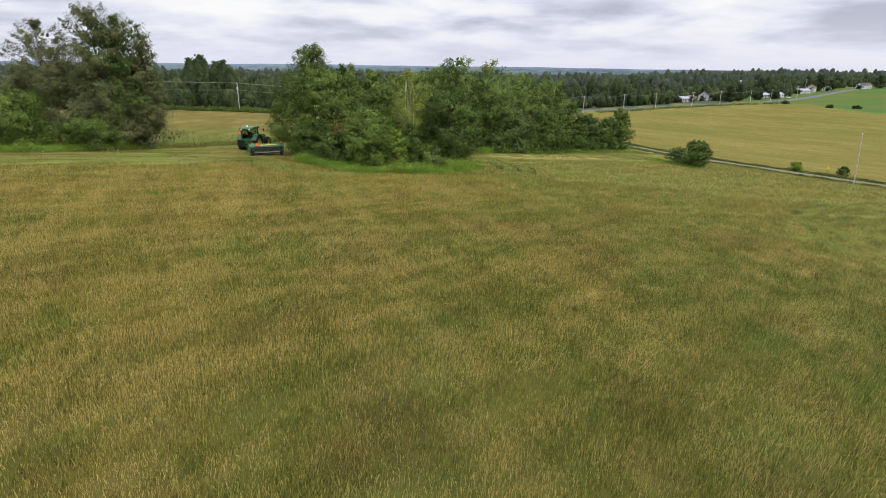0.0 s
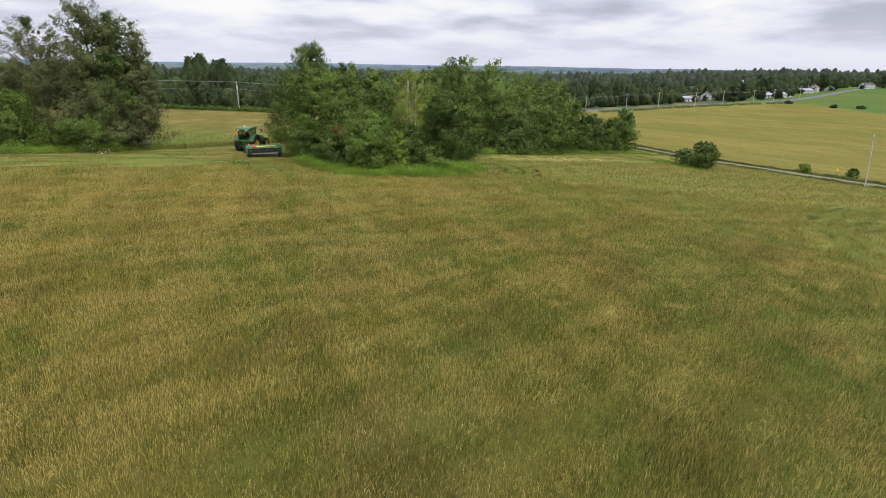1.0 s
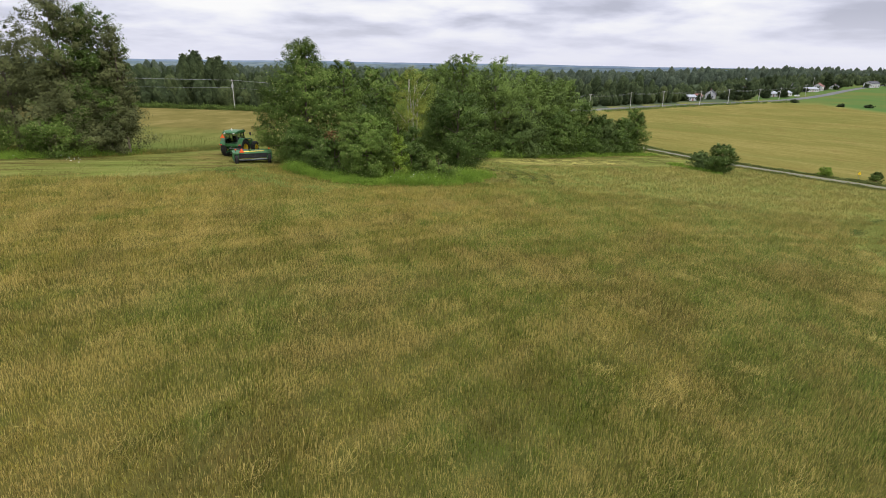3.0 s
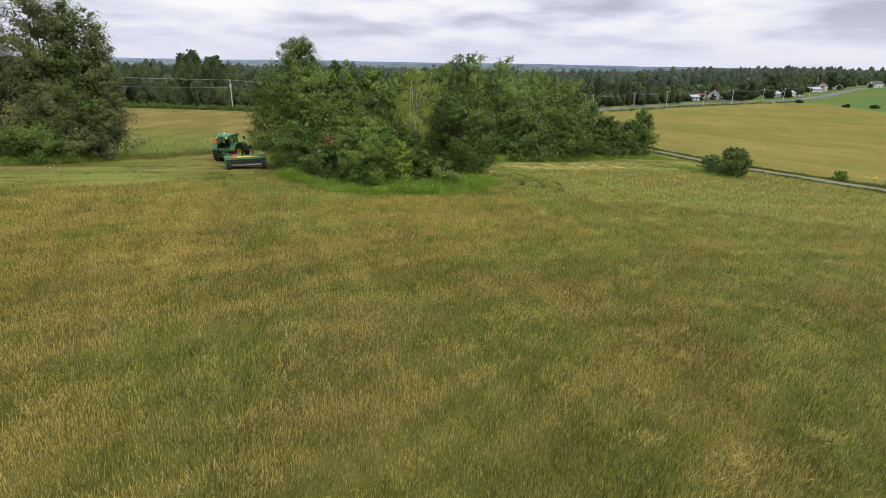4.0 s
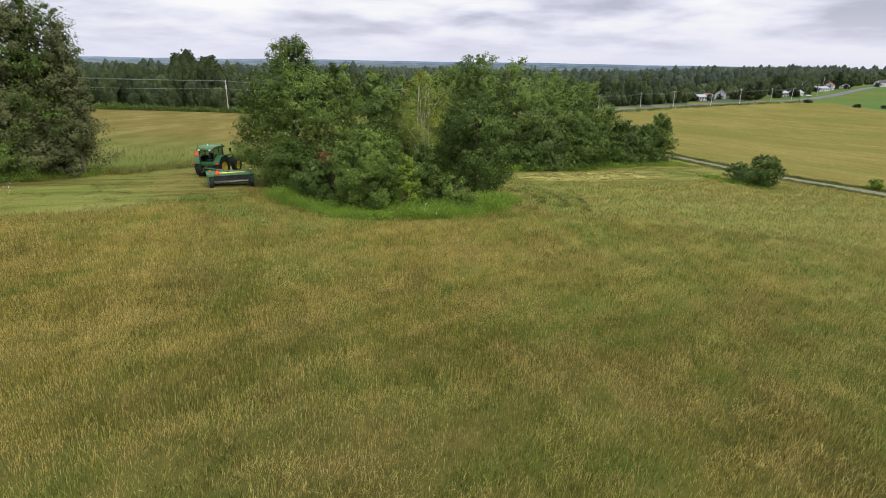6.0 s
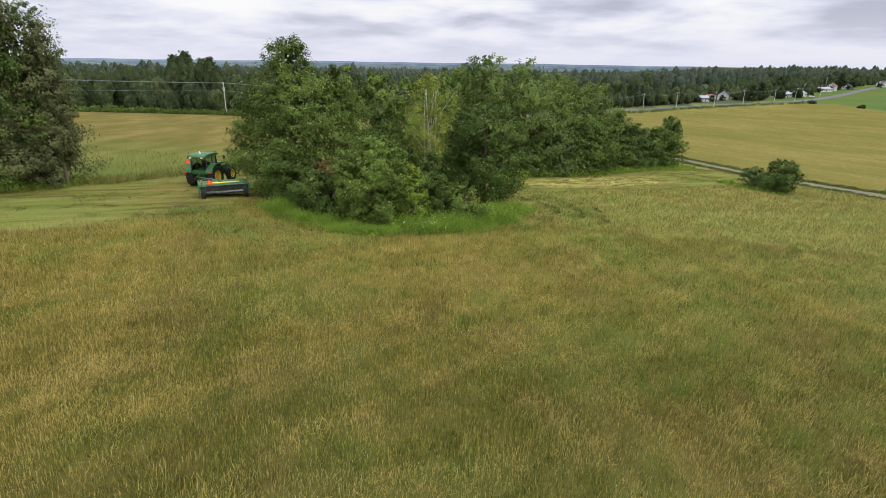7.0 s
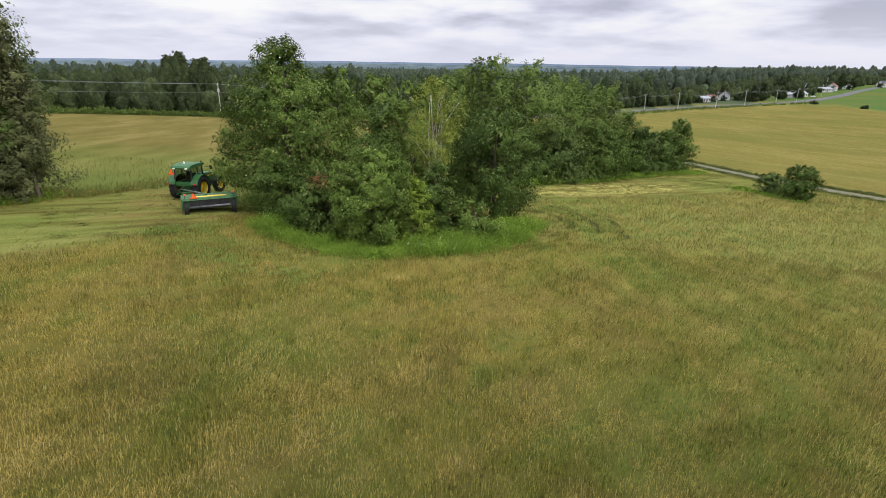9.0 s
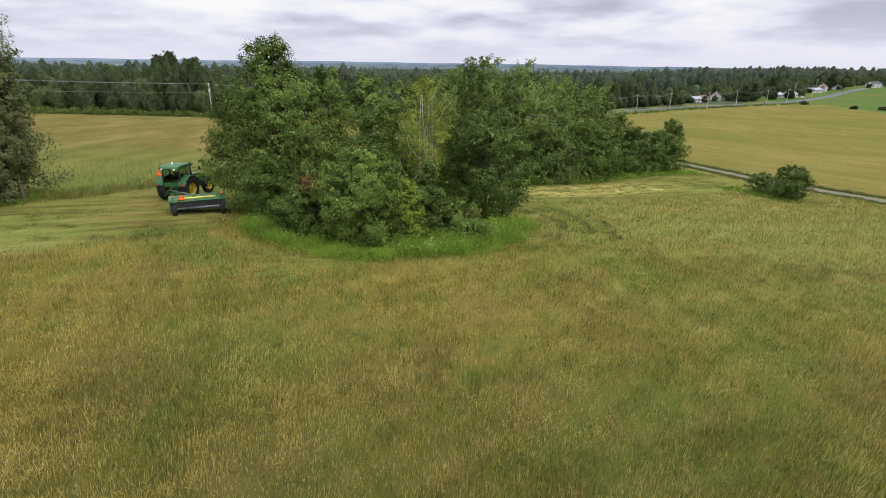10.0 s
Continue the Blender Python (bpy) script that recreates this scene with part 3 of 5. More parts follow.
# the wooded clump in the hayfield
tree("tree", -17.2, 66.4, 13.0, 5.7, "cone", M_LEAF, M_BARK, "large green broadleaf tree with a pointed crown", clumps=250, per=95, size=0.21, girth=0.22, limbs=34, loose=0.22, full=True)
tree("tree", -13.6, 69.0, 11.8, 2.4, "tall", M_LEAF, M_BARK, "slim broadleaf tree with a bare leader twig", clumps=70, per=70, size=0.20, girth=0.12, loose=0.32)
tree("shrub", -8.8, 57.6, 6.1, 3.1, "round", M_LEAF_SHRUB, M_BARK, "dense rounded green shrub with grey stems", "shrub", clumps=150, per=95, size=0.16, girth=0.20, stems=7, limbs=30, loose=0.22, full=True)
tree("shrub", -12.2, 58.4, 4.5, 2.5, "bush", M_LEAF_DARK, M_BARK, "low dark shrub leaning on the rounded one", "shrub", clumps=90, per=85, size=0.16, girth=0.16, stems=5, limbs=22, loose=0.24, full=True)
# added shrub whose bright leaf colour stands in for a sunlit flank
tree("shrub", -6.2, 57.8, 4.6, 1.25, "bush", M_LEAF_BRIGHT, M_BARK, "yellow-green shrub added as the rounded shrub's sunlit right flank", "shrub", clumps=40, per=80, size=0.16, girth=0.12, stems=4, limbs=12, full=True)
tree("tree", -5.4, 64.4, 11.2, 2.0, "airy", M_LEAF_BIRCH, M_BARK_PALE, "thin yellowish birch with pale bare stems", clumps=105, per=54, size=0.14, girth=0.13, stems=4, limbs=16, loose=0.34)
tree("tree", -0.7, 68.1, 9.0, 3.75, "round", M_LEAF_DARK, M_BARK, "rounded green broadleaf tree with low branches", clumps=140, per=90, size=0.19, girth=0.16, limbs=24, loose=0.26, full=True)
tree("tree", -5.2, 61.8, 5.0, 2.4, "broad", M_LEAF_DARK, M_BARK, "short broadleaf tree inside the clump", clumps=80, per=80, size=0.18, girth=0.12)
tree("tree", -11.4, 76.0, 11.4, 3.6, "round", M_LEAF, M_BARK, "green broadleaf tree behind the clump", clumps=90, per=70, size=0.22, girth=0.15)
tree("tree", -6.2, 84.0, 11.6, 4.0, "round", M_LEAF_ROW, M_BARK, "broadleaf tree between clump and tree row", clumps=90, per=65, size=0.24, girth=0.15)
tree("shrub", -16.2, 62.4, 4.4, 2.7, "bush", M_LEAF_DARK, M_BARK, "dark green shrub under the large tree", "shrub", clumps=80, per=80, size=0.17, girth=0.12, stems=4, limbs=14)
tree("shrub", -2.6, 60.6, 3.2, 2.0, "bush", M_LEAF, M_BARK, "low dark shrub at the clump's foot", "shrub", clumps=46, per=70, size=0.16, girth=0.08, stems=3, limbs=8)

tree("tree", -9.6, 64.8, 7.8, 2.8, "broad", M_LEAF_DARK, M_BARK, "bushy dark tree filling the clump's middle", clumps=100, per=75, size=0.19, girth=0.13)
tree("tree", -3.4, 70.6, 8.6, 2.6, "broad", M_LEAF_DARK, M_BARK, "green tree behind the rounded one", clumps=80, per=75, size=0.19, girth=0.12)
tree("tree", -8.0, 72.0, 10.6, 3.4, "round", M_LEAF, M_BARK, "green tree at the clump's back", clumps=80, per=70, size=0.21, girth=0.13)

# the tree row that runs down to the lane
for x, y, H, R, shape, leaf, words in (
        (-0.8, 93.0, 14.8, 4.6, "round", M_LEAF_ROW, "tall broadleaf tree with a ragged windblown top"),
        (4.4, 97.0, 15.0, 5.2, "round", M_LEAF_ROW, "tall full broadleaf tree in the row"),
        (-4.6, 96.0, 13.6, 4.6, "round", M_LEAF_ROW, "tall green tree in the row"),
        (10.2, 102.0, 14.2, 5.0, "round", M_LEAF_ROW, "tall broad green tree in the row"),
        (16.9, 110.0, 13.6, 4.2, "round", M_LEAF_ROW, "narrow broadleaf tree in the row"),
        (13.2, 108.0, 12.8, 4.6, "round", M_LEAF_GREY, "grey-green broadleaf tree in the row"),
        (8.6, 95.8, 8.2, 4.2, "broad", M_LEAF_GREY, "wide spreading grey-green tree with bare lower stems"),
        (14.6, 101.5, 8.0, 4.4, "broad", M_LEAF_DARK, "spreading low tree with tangled stems"),
        (21.2, 112.0, 9.8, 4.4, "broad", M_LEAF_DARK, "low round tree in the row"),
        (26.2, 118.0, 7.5, 3.5, "bush", M_LEAF_GREY, "dull green round shrub in the row"),
        (31.2, 121.6, 7.2, 3.2, "bush", M_LEAF_DARK, "dark round shrub in the row"),
        (34.4, 124.4, 9.3, 3.2, "bush", M_LEAF, "taller green shrub ending the row")):
    bush = shape == "bush"
    tree("shrub" if bush else "tree", x, y, H, R, shape, leaf, M_BARK, words, "shrub" if bush else "tree", clumps=150, per=46, size=0.27,
         girth=0.17, stems=4 if bush else 1 + (H < 9), limbs=20, loose=0.27, group="tree row")

for x, y, H, R in ((1.8, 92.2, 4.8, 2.8), (6.6, 93.2, 4.4, 2.8), (11.6, 99.6, 5.2, 3.2), (17.4, 105.4, 5.0, 3.2), (23.4, 112.6, 5.2, 3.0), (28.6, 118.4, 5.4, 3.0), (3.6, 101, 7.0, 4.0), (-1.5, 86, 6.5, 3.4)):
    tree("shrub", x, y, H, R, "bush", M_LEAF_DARK, M_BARK, "dark green undergrowth shrub in the tree row", "shrub", clumps=60, per=56, size=0.25, girth=0.10, stems=4, limbs=14, group="tree row undergrowth")

# the wood at the field's left edge
tree("tree", -45.0, 60.0, 13.3, 3.5, "airy", M_LEAF_POPLAR, M_BARK, "thin poplar with a gappy crown and pale trunk", clumps=190, per=52, size=0.20, girth=0.15, loose=0.24)
tree("tree", -39.6, 61.0, 15.4, 3.7, "round", M_LEAF_POPLAR, M_BARK, "tall windblown grey-green poplar", clumps=250, per=64, size=0.20, girth=0.20, loose=0.26)
tree("tree", -38.4, 63.2, 14.6, 4.0, "round", M_LEAF_DARK, M_BARK, "tall green tree beside the poplars", clumps=260, per=68, size=0.20, girth=0.18, loose=0.27)
tree("tree", -34.8, 62.0, 13.1, 1.7, "tall", M_LEAF_POPLAR, M_BARK, "narrow poplar with sparse upright branches", clumps=130, per=56, size=0.18, girth=0.12, loose=0.36)
tree("tree", -37.6, 63.4, 9.2, 4.0, "broad", M_LEAF_POPLAR, M_BARK, "drooping dark tree at the wood's corner", clumps=120, per=70, size=0.22, girth=0.15)
tree("tree", -41.6, 60.2, 9.6, 4.6, "broad", M_LEAF_POPLAR, M_BARK, "broad dark tree inside the wood", clumps=110, per=70, size=0.22, girth=0.15)
tree("tree", -48.5, 60.5, 8.6, 4.0, "broad", M_LEAF_POPLAR, M_BARK, "broad dark tree inside the wood", clumps=100, per=66, size=0.22, girth=0.15)
tree("shrub", -44.6, 54.6, 6.3, 3.4, "bush", M_LEAF, M_BARK, "dense green shrub at the wood's edge", "shrub", clumps=100, per=80, size=0.19, girth=0.12, stems=4, limbs=14)
tree("shrub", -38.2, 60.6, 4.5, 2.8, "bush", M_LEAF_POPLAR, M_BARK, "dark bushy shrub with low twigs", "shrub", clumps=80, per=75, size=0.19, girth=0.12, stems=4, limbs=18)
tree("shrub", -39.4, 57.6, 4.2, 3.2, "bush", M_LEAF, M_BARK, "low green shrub at the wood's edge", "shrub", clumps=80, per=75, size=0.19, girth=0.12, stems=4, limbs=14)
tree("shrub", -50.5, 53.5, 6.6, 4.0, "bush", M_LEAF, M_BARK, "wide green shrub at the wood's edge", "shrub", clumps=90, per=70, size=0.20, girth=0.12, stems=4, limbs=14)

tree("shrub", -35.7, 61.0, 5.4, 1.9, "bush", M_LEAF_POPLAR, M_BARK, "dark leafy shrub hiding the poplar's foot", "shrub", clumps=60, per=70, size=0.19, girth=0.10, stems=3, limbs=12)

# bushes by the lane
tree("shrub", 41.5, 98.4, 4.7, 2.5, "round", M_LEAF_DARK, M_BARK, "round dark bush standing alone by the lane", "shrub", clumps=90, per=66, size=0.19, girth=0.10, stems=4, limbs=18, full=True)
tree("shrub", 40.2, 102.8, 3.0, 2.0, "bush", M_LEAF_GREY, M_BARK, "grey-green low bush beside the round one", "shrub", clumps=60, per=60, size=0.19, girth=0.08, stems=4, limbs=14)
tree("shrub", 64.4, 107.6, 1.9, 1.4, "bush", M_LEAF_BRIGHT, M_BARK, "small green roadside bush by the lane", "shrub", clumps=40, per=50, size=0.18, girth=0.05, stems=3, limbs=6)
tree("shrub", 72.6, 106.6, 1.7, 1.2, "bush", M_LEAF, M_BARK, "small dull green bush by the lane", "shrub", clumps=34, per=46, size=0.18, girth=0.05, stems=3, limbs=6)


HOMES = [(143, 388), (165, 409), (153, 402), (213, 466), (219, 436), (233, 444), (288, 509), (307, 529), (300, 556), (341, 562), (404, 606), (423, 890), (336, 960), (304, 780), (352, 760)]


def far_woods():
    """The woods of the vale and the hill beyond the road, with crowns of different kinds."""
    rng = np.random.default_rng(21)
    models = {}

    def heart(H, R, shape, sides, rows):
        """The closed, lumpy mass of foliage inside a far crown."""
        s_at, r_at, foot = SHAPES[shape]
        s = np.linspace(0, 1, rows)[:, None]
        a = (np.arange(sides) * 2 * np.pi / sides)[None]
        p, q = rng.uniform(0, 6.28, 2)
        r = 0.84 * R * np.interp(s, s_at, r_at) * (1 + 0.17 * np.sin(2 * a + 6 * s + p) + 0.13 * np.sin(3 * a - 9 * s + q) + rng.normal(0, 0.07, (rows, sides)))
        r[-1] *= 0.55
        z = H * (foot * 0.4 + s * (0.97 - foot * 0.4)) + rng.normal(0, 0.02 * H, (rows, sides))
        V = np.stack([r * np.cos(a), r * np.sin(a), z], -1).reshape(-1, 3)
        i = (np.arange(rows - 1)[:, None] * sides + np.arange(sides)).ravel()
        j = (np.arange(rows - 1)[:, None] * sides + (np.arange(sides) + 1) % sides).ravel()
        return V, np.stack([i, j, j + sides, i + sides], -1)
    for level, (clumps, per, size, sides, rows) in enumerate(((48, 16, 0.44, 11, 9), (26, 3, 0.95, 9, 7), (12, 1, 1.5, 7, 6))):
        models[level] = []
        for kind in range(6):
            shape = ("round", "broad", "round", "cone", "cone", "round")[kind]
            H, R = ((15, 3.8), (12, 4.8), (11, 4.4), (14, 4.0), (14, 2.8), (18, 3.4))[kind]
            P, out, C, _ = crown_points(H, R, shape, clumps * (3 if kind == 5 and level == 0 else 1), per, rng, loose=0.20 if kind == 5 else 0.26, full=level > 0 or kind == 5)
            lv = leaves_at(P, out, size, rng, 0.1, 0.30)
            tk = tube([(0, 0, -0.5), (0.1, 0, H * 0.4), (0, 0.1, H * 0.8)], [0.22, 0.16, 0.05], 4)
            models[level].append(joined([lv, heart(H, R, shape, sides, rows)] + [tk] * (level < 2)))

    def scatter(name, level, spots, words, kinds=(0, 1, 2, 0, 1, 2, 3, 0, 1, 2, 4), tall=1.0, vary=0.30):
        pieces, tones = [], []
        for x, y in spots:
            V, F = models[level][rng.choice(kinds)]
            a, s = rng.uniform(0, 6.28), (0.82 + vary * rng.uniform(-1, 1)) * tall * (0.95 + 0.22 * float(wobble(x, y, 19.0)))
            c, d = math.cos(a), math.sin(a)
            W = np.column_stack([V[:, 0] * c - V[:, 1] * d, V[:, 0] * d + V[:, 1] * c, V[:, 2]]) * s
            pieces.append((W + (x, y, float(height(x, y)) - 0.2), F))
            tones.append(np.full(len(V), rng.uniform(0.5 - 1.6 * vary, 0.5 + 1.6 * vary)))
        V, F = joined(pieces)
        me = mesh_of(name, V, F, {"plain_woods": M_LEAF_PLAIN_HAZE, "ridge_woods": M_LEAF_MID_HAZE, "middle_woods": M_LEAF_MID_HAZE}.get(name, M_LEAF_FAR))
        me.attributes.new("tone", "FLOAT", "POINT").data.foreach_set("value", np.concatenate(tones).astype(np.float32))
        tagged(new(name, me), words, "woods", kind="stuff")

    def inside(n, x0, x1, y0, y1, margin):
        x, y = rng.uniform(x0, x1, n), rng.uniform(y0, y1, n)
        gap, side = polyline_gap(WOOD_EDGE, x, y)
        road = polyline_gap(ROAD, x, y)[0]
        ok = (side < 0) & (gap > margin) & (road > 14) & (np.abs(x) < 0.95 * y + 60)
        return np.column_stack([x, y])[ok]
    edge = smooth_line(WOOD_EDGE[:10], 6.5)
    belt = np.vstack([edge + rng.normal(0, 1.2, edge.shape) + (0, 6), edge + rng.normal(0, 2, edge.shape) + (2, 13)])
    belt = belt[polyline_gap(ROAD, belt[:, 0], belt[:, 1])[0] > 9]
    belt = belt[belt[:, 0] > -175]
    scatter("wood_edge_trees", 0, belt, "dark green mixed wood along the back of the field", tall=0.86)
    scatter("tall_poplars", 0, [(-110 + 2.3 * k + rng.normal(0, 1), 211 + rng.normal(0, 4)) for k in range(10)],
            "taller dark poplars standing above the wood", kinds=(5,), tall=1.22, vary=0.10)
    near = inside(3000, -300, 260, 190, 480, 12)
    scatter("vale_woods", 1, near[:760], "continuous green woodland in the vale", tall=0.96)
    # trees of the village, behind and between the houses
    x, y = rng.uniform(110, 620, 9000), rng.uniform(380, 900, 9000)
    gap, side = polyline_gap(ROAD, x, y)
    home = np.min([np.hypot(x - a, y - b) for a, b in HOMES], axis=0)
    seen = np.min([np.where((y < b) & (y > b - 30), np.abs(x / y - a / b) * b, 99) for a, b in HOMES], axis=0)
    ok = (side < 0) & (gap > 16) & (home > 9) & (seen > 5) & (polyline_gap(WOOD_EDGE, x, y)[1] > 0)
    ok &= (rng.uniform(0, 1, len(x)) < np.where(gap < 50, 0.8, 1.0)) & ~((x > 0.62 * y) & (y < 900) & (y > 560) & (gap > 60))
    scatter("village_trees", 1, np.column_stack([x, y])[ok][:500], "dark broadleaf trees round the village houses", kinds=(1, 2, 0, 2, 1, 3), tall=0.78)
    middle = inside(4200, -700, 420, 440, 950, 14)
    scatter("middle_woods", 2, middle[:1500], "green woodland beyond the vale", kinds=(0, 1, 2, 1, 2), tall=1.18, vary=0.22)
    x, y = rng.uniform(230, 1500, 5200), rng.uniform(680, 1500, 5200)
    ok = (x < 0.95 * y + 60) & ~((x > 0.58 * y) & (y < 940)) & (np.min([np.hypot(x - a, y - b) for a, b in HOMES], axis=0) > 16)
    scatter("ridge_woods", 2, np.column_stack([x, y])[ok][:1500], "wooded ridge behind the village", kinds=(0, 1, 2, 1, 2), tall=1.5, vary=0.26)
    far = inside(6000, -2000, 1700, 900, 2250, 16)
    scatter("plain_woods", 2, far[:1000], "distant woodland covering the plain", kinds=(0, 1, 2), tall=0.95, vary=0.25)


far_woods()

# ---- grass, weeds and flowers ----


def blades(x, y, tall, wide, lean, rng, head=False):
    """One narrow leaf at each spot, bent by the wind; with head, a stalk that is widest at its tip."""
    n = len(x)
    a = rng.uniform(0, np.pi, n)
    side = np.column_stack([np.cos(a), np.sin(a), 0 * a]) * wide[:, None]
    w = rng.normal(0.25, 1.4, n)
    B = np.column_stack([x, y, height(x, y) + 0.01])
    reach = lean * tall
    tip = B + np.column_stack([np.cos(w) * reach, np.sin(w) * reach, tall * (1 - 0.25 * np.minimum(lean, 2.0))])
    if head:
        drop = (tip - B) * 0.16
        V = np.stack([B, tip + side - drop, tip], 1)
    else:
        V = np.stack([B - side, B + side, tip], 1)
    return V.reshape(-1, 3), np.arange(3 * n).reshape(-1, 3)


def spots(n, x0, x1, y0, y1, rng, open_edge=3.0):
    """Even spots over a rectangle, thinning out towards its far corners."""
    x, y = rng.uniform(x0, x1, n), rng.uniform(y0, y1, n)
    ok = rng.uniform(0, 1, n) < np.clip(1.0 - (np.abs(x) - 0.88 * y - open_edge) / 9.0, 0.10, 1.0)
    return x[ok], y[ok]


CLUMP_FOOT = [(-19.5, 64), (-16.6, 59.2), (-12.6, 56.2), (-8.4, 55.0), (-4.2, 57.0), (-0.4, 60.2), (1.0, 64)]


def build_meadow():
    rng = np.random.default_rng(3)
    parts, ripe = [], []
    zones = ((16, -50, 60, -12, 7.5), (640, -26, 28, 5.5, 24), (450, -42, 44, 24, 40), (165, -52, 60, 40, 62), (52, -40, 88, 62, 122))
    for band, (per, x0, x1, y0, y1) in enumerate(zones):
        x, y = spots(int(per * (x1 - x0) * (y1 - y0)), x0, x1, y0, y1, rng)
        lane_gap, lane_side = polyline_gap(LANE, x, y)
        gap, side = polyline_gap(CLUMP_FOOT, x, y)
        keep = (mown_at(x, y) < rng.uniform(0.04, 0.9, len(x))) & (lane_gap > 2.2) & ((lane_side > 0) | (y < 90))
        keep &= ~((side < 0) & (gap < 9) & (y < 72)) & ~((x < -8) & (y > 66))
        keep &= rng.uniform(0, 1, len(x)) < 0.80 + 0.35 * wobble(x, y, 1.3, 4.0)
        if band == 1:
            keep &= rng.uniform(0, 1, len(x)) < ease(y, 5.0, 9.8)
        x, y = x[keep], y[keep]
        n = len(x)
        rough = wobble(x, y, 2.6) + 0.6 * wobble(x, y, 0.9, 2.0)
        tall = np.clip(rng.normal(0.200, 0.06, n) + 0.085 * rough, 0.06, 0.50) * (1.2, 0.86, 0.92, 1.05, 1.15)[band]
        lean = np.clip(rng.normal(0.22, 0.16, n) + 0.16 * wobble(x, y, 5.0, 1.0), 0.02, 0.75)
        grow = (2.2, 1.0, 1.08, 1.55, 2.1)[band]
        stalk = rng.uniform(0, 1, n) * (1 + 0.9 * ease(y, 44, 62) + 0.55 * ease(x, 1, 14)) < np.clip(0.40 + 0.75 * (wobble(x, y, 2.4, 3.0) + 0.8 * wobble(x, y, 0.8, 5.0)), 0.12, 0.92)
        g = ~stalk
        parts.append(blades(x[g], y[g], tall[g] * 1.05, rng.uniform(0.007, 0.014, g.sum()) * grow, lean[g], rng))
        ripe.append(blades(x[stalk], y[stalk], tall[stalk] * 1.15, rng.uniform(0.007, 0.014, stalk.sum()) * grow, lean[stalk] * 0.8, rng, True))
    for name, some, m, words in (("meadow_grass", parts, M_BLADE, "tall uncut green and olive meadow grass bent by wind"),
                                 ("ripe_grass", ripe, M_SEED, "ripe tan seed stalks standing among the meadow grass")):
        tagged(new(name, mesh_of(name, *joined(some), m)), words, "grass", kind="stuff")

    # gusts have laid tufts of ripe stalks over in streaks
    tufts = []
    c = np.column_stack([rng.uniform(-34, 44, 640), rng.uniform(12, 74, 640)])
    c = np.vstack([c, np.column_stack([rng.uniform(-34, -6, 130), rng.uniform(32, 52, 130)])])
    c = c[(np.abs(c[:, 0]) < 0.85 * c[:, 1] + 2) & (mown_at(c[:, 0], c[:, 1]) < 0.1)]
    for cx, cy in c:
        n, turn = int(rng.uniform(60, 240)), rng.normal(0.7, 0.7)
        u, w = rng.normal(0, rng.uniform(0.3, 1.1), n), rng.normal(0, rng.uniform(0.15, 0.5), n)
        x, y = cx + u * math.cos(turn) - w * math.sin(turn), cy + u * math.sin(turn) + w * math.cos(turn)
        tufts.append(blades(x, y, rng.uniform(0.20, 0.36, n), rng.uniform(0.006, 0.012, n), rng.uniform(0.5, 1.2, n), rng, True))
    tagged(new("laid_tufts", mesh_of("laid_tufts", *joined(tufts), M_SEED)), "pale ripe grass tufts laid over by gusts", "grass", kind="stuff")

    # short stubble and strewn cuttings where it has been mown
    cut = []
    for per, x0, x1, y0, y1, grow in ((60, -52, 12, 40, 66, 1.5), (22, -30, 50, 66, 122, 2.4), (55, 22, 70, 34, 78, 1.8)):
        x, y = spots(int(per * (x1 - x0) * (y1 - y0)), x0, x1, y0, y1, rng, 8.0)
        keep = mown_at(x, y) > 0.4
        gap, side = polyline_gap(CLUMP_FOOT, x, y)
        keep &= ~((side < 0) & (gap < 9) & (y < 72))
        x, y = x[keep], y[keep]
        n = len(x)
        heap = np.clip(wobble(x, y, 0.8, 7.0) + 0.5 * wobble(x, y, 2.2, 1.0), 0, 1)
        cut.append(blades(x, y, rng.uniform(0.04, 0.09, n) + 0.10 * heap, rng.uniform(0.010, 0.020, n) * grow, rng.uniform(0.8, 2.2, n), rng))
    tagged(new("stubble", mesh_of("stubble", *joined(cut), M_STUBBLE)), "freshly mown yellow-green stubble with strewn cuttings", "stubble", kind="stuff")

    # a ragged fringe of taller grass where the mower stopped
    x, y = rng.uniform(-46, 10, 260000), rng.uniform(42, 68, 260000)
    m = mown_at(x, y)
    gap, side = polyline_gap(CLUMP_FOOT, x, y)
    keep = (m > 0.06) & (m < 0.5) & (y > 56) & ~((side < 0) & (gap < 9)) & (wobble(x, y, 1.1, 6.0) > -0.35)
    x, y = x[keep], y[keep]
    n = len(x)
    tagged(new("grass_fringe", mesh_of("grass_fringe", *blades(x, y, rng.uniform(0.2, 0.42, n), rng.uniform(0.012, 0.024, n), rng.uniform(0.2, 1.2, n), rng), M_BLADE)),
           "ragged fringe of uncut grass along the mown strip", "grass", kind="stuff")

    # lush green grass behind the mown strip
    x, y = rng.uniform(-62, -10, 120000), rng.uniform(60, 86, 120000)
    gap = polyline_gap(STRIP_LEFT, x, y)[0]
    keep = (mown_at(x, y) < 0.5) & (y > 62) & (rng.uniform(0, 1, len(x)) < 1.05 - ease(gap, 6.5, 12.0))
    x, y = x[keep], y[keep]
    n = len(x)
    tagged(new("lush_grass", mesh_of("lush_grass", *blades(x, y, rng.uniform(0.28, 0.58, n), rng.uniform(0.010, 0.020, n), rng.uniform(0.15, 0.7, n), rng), M_FIELD)),
           "long green and tan grass behind the mown strip", "grass", kind="stuff")


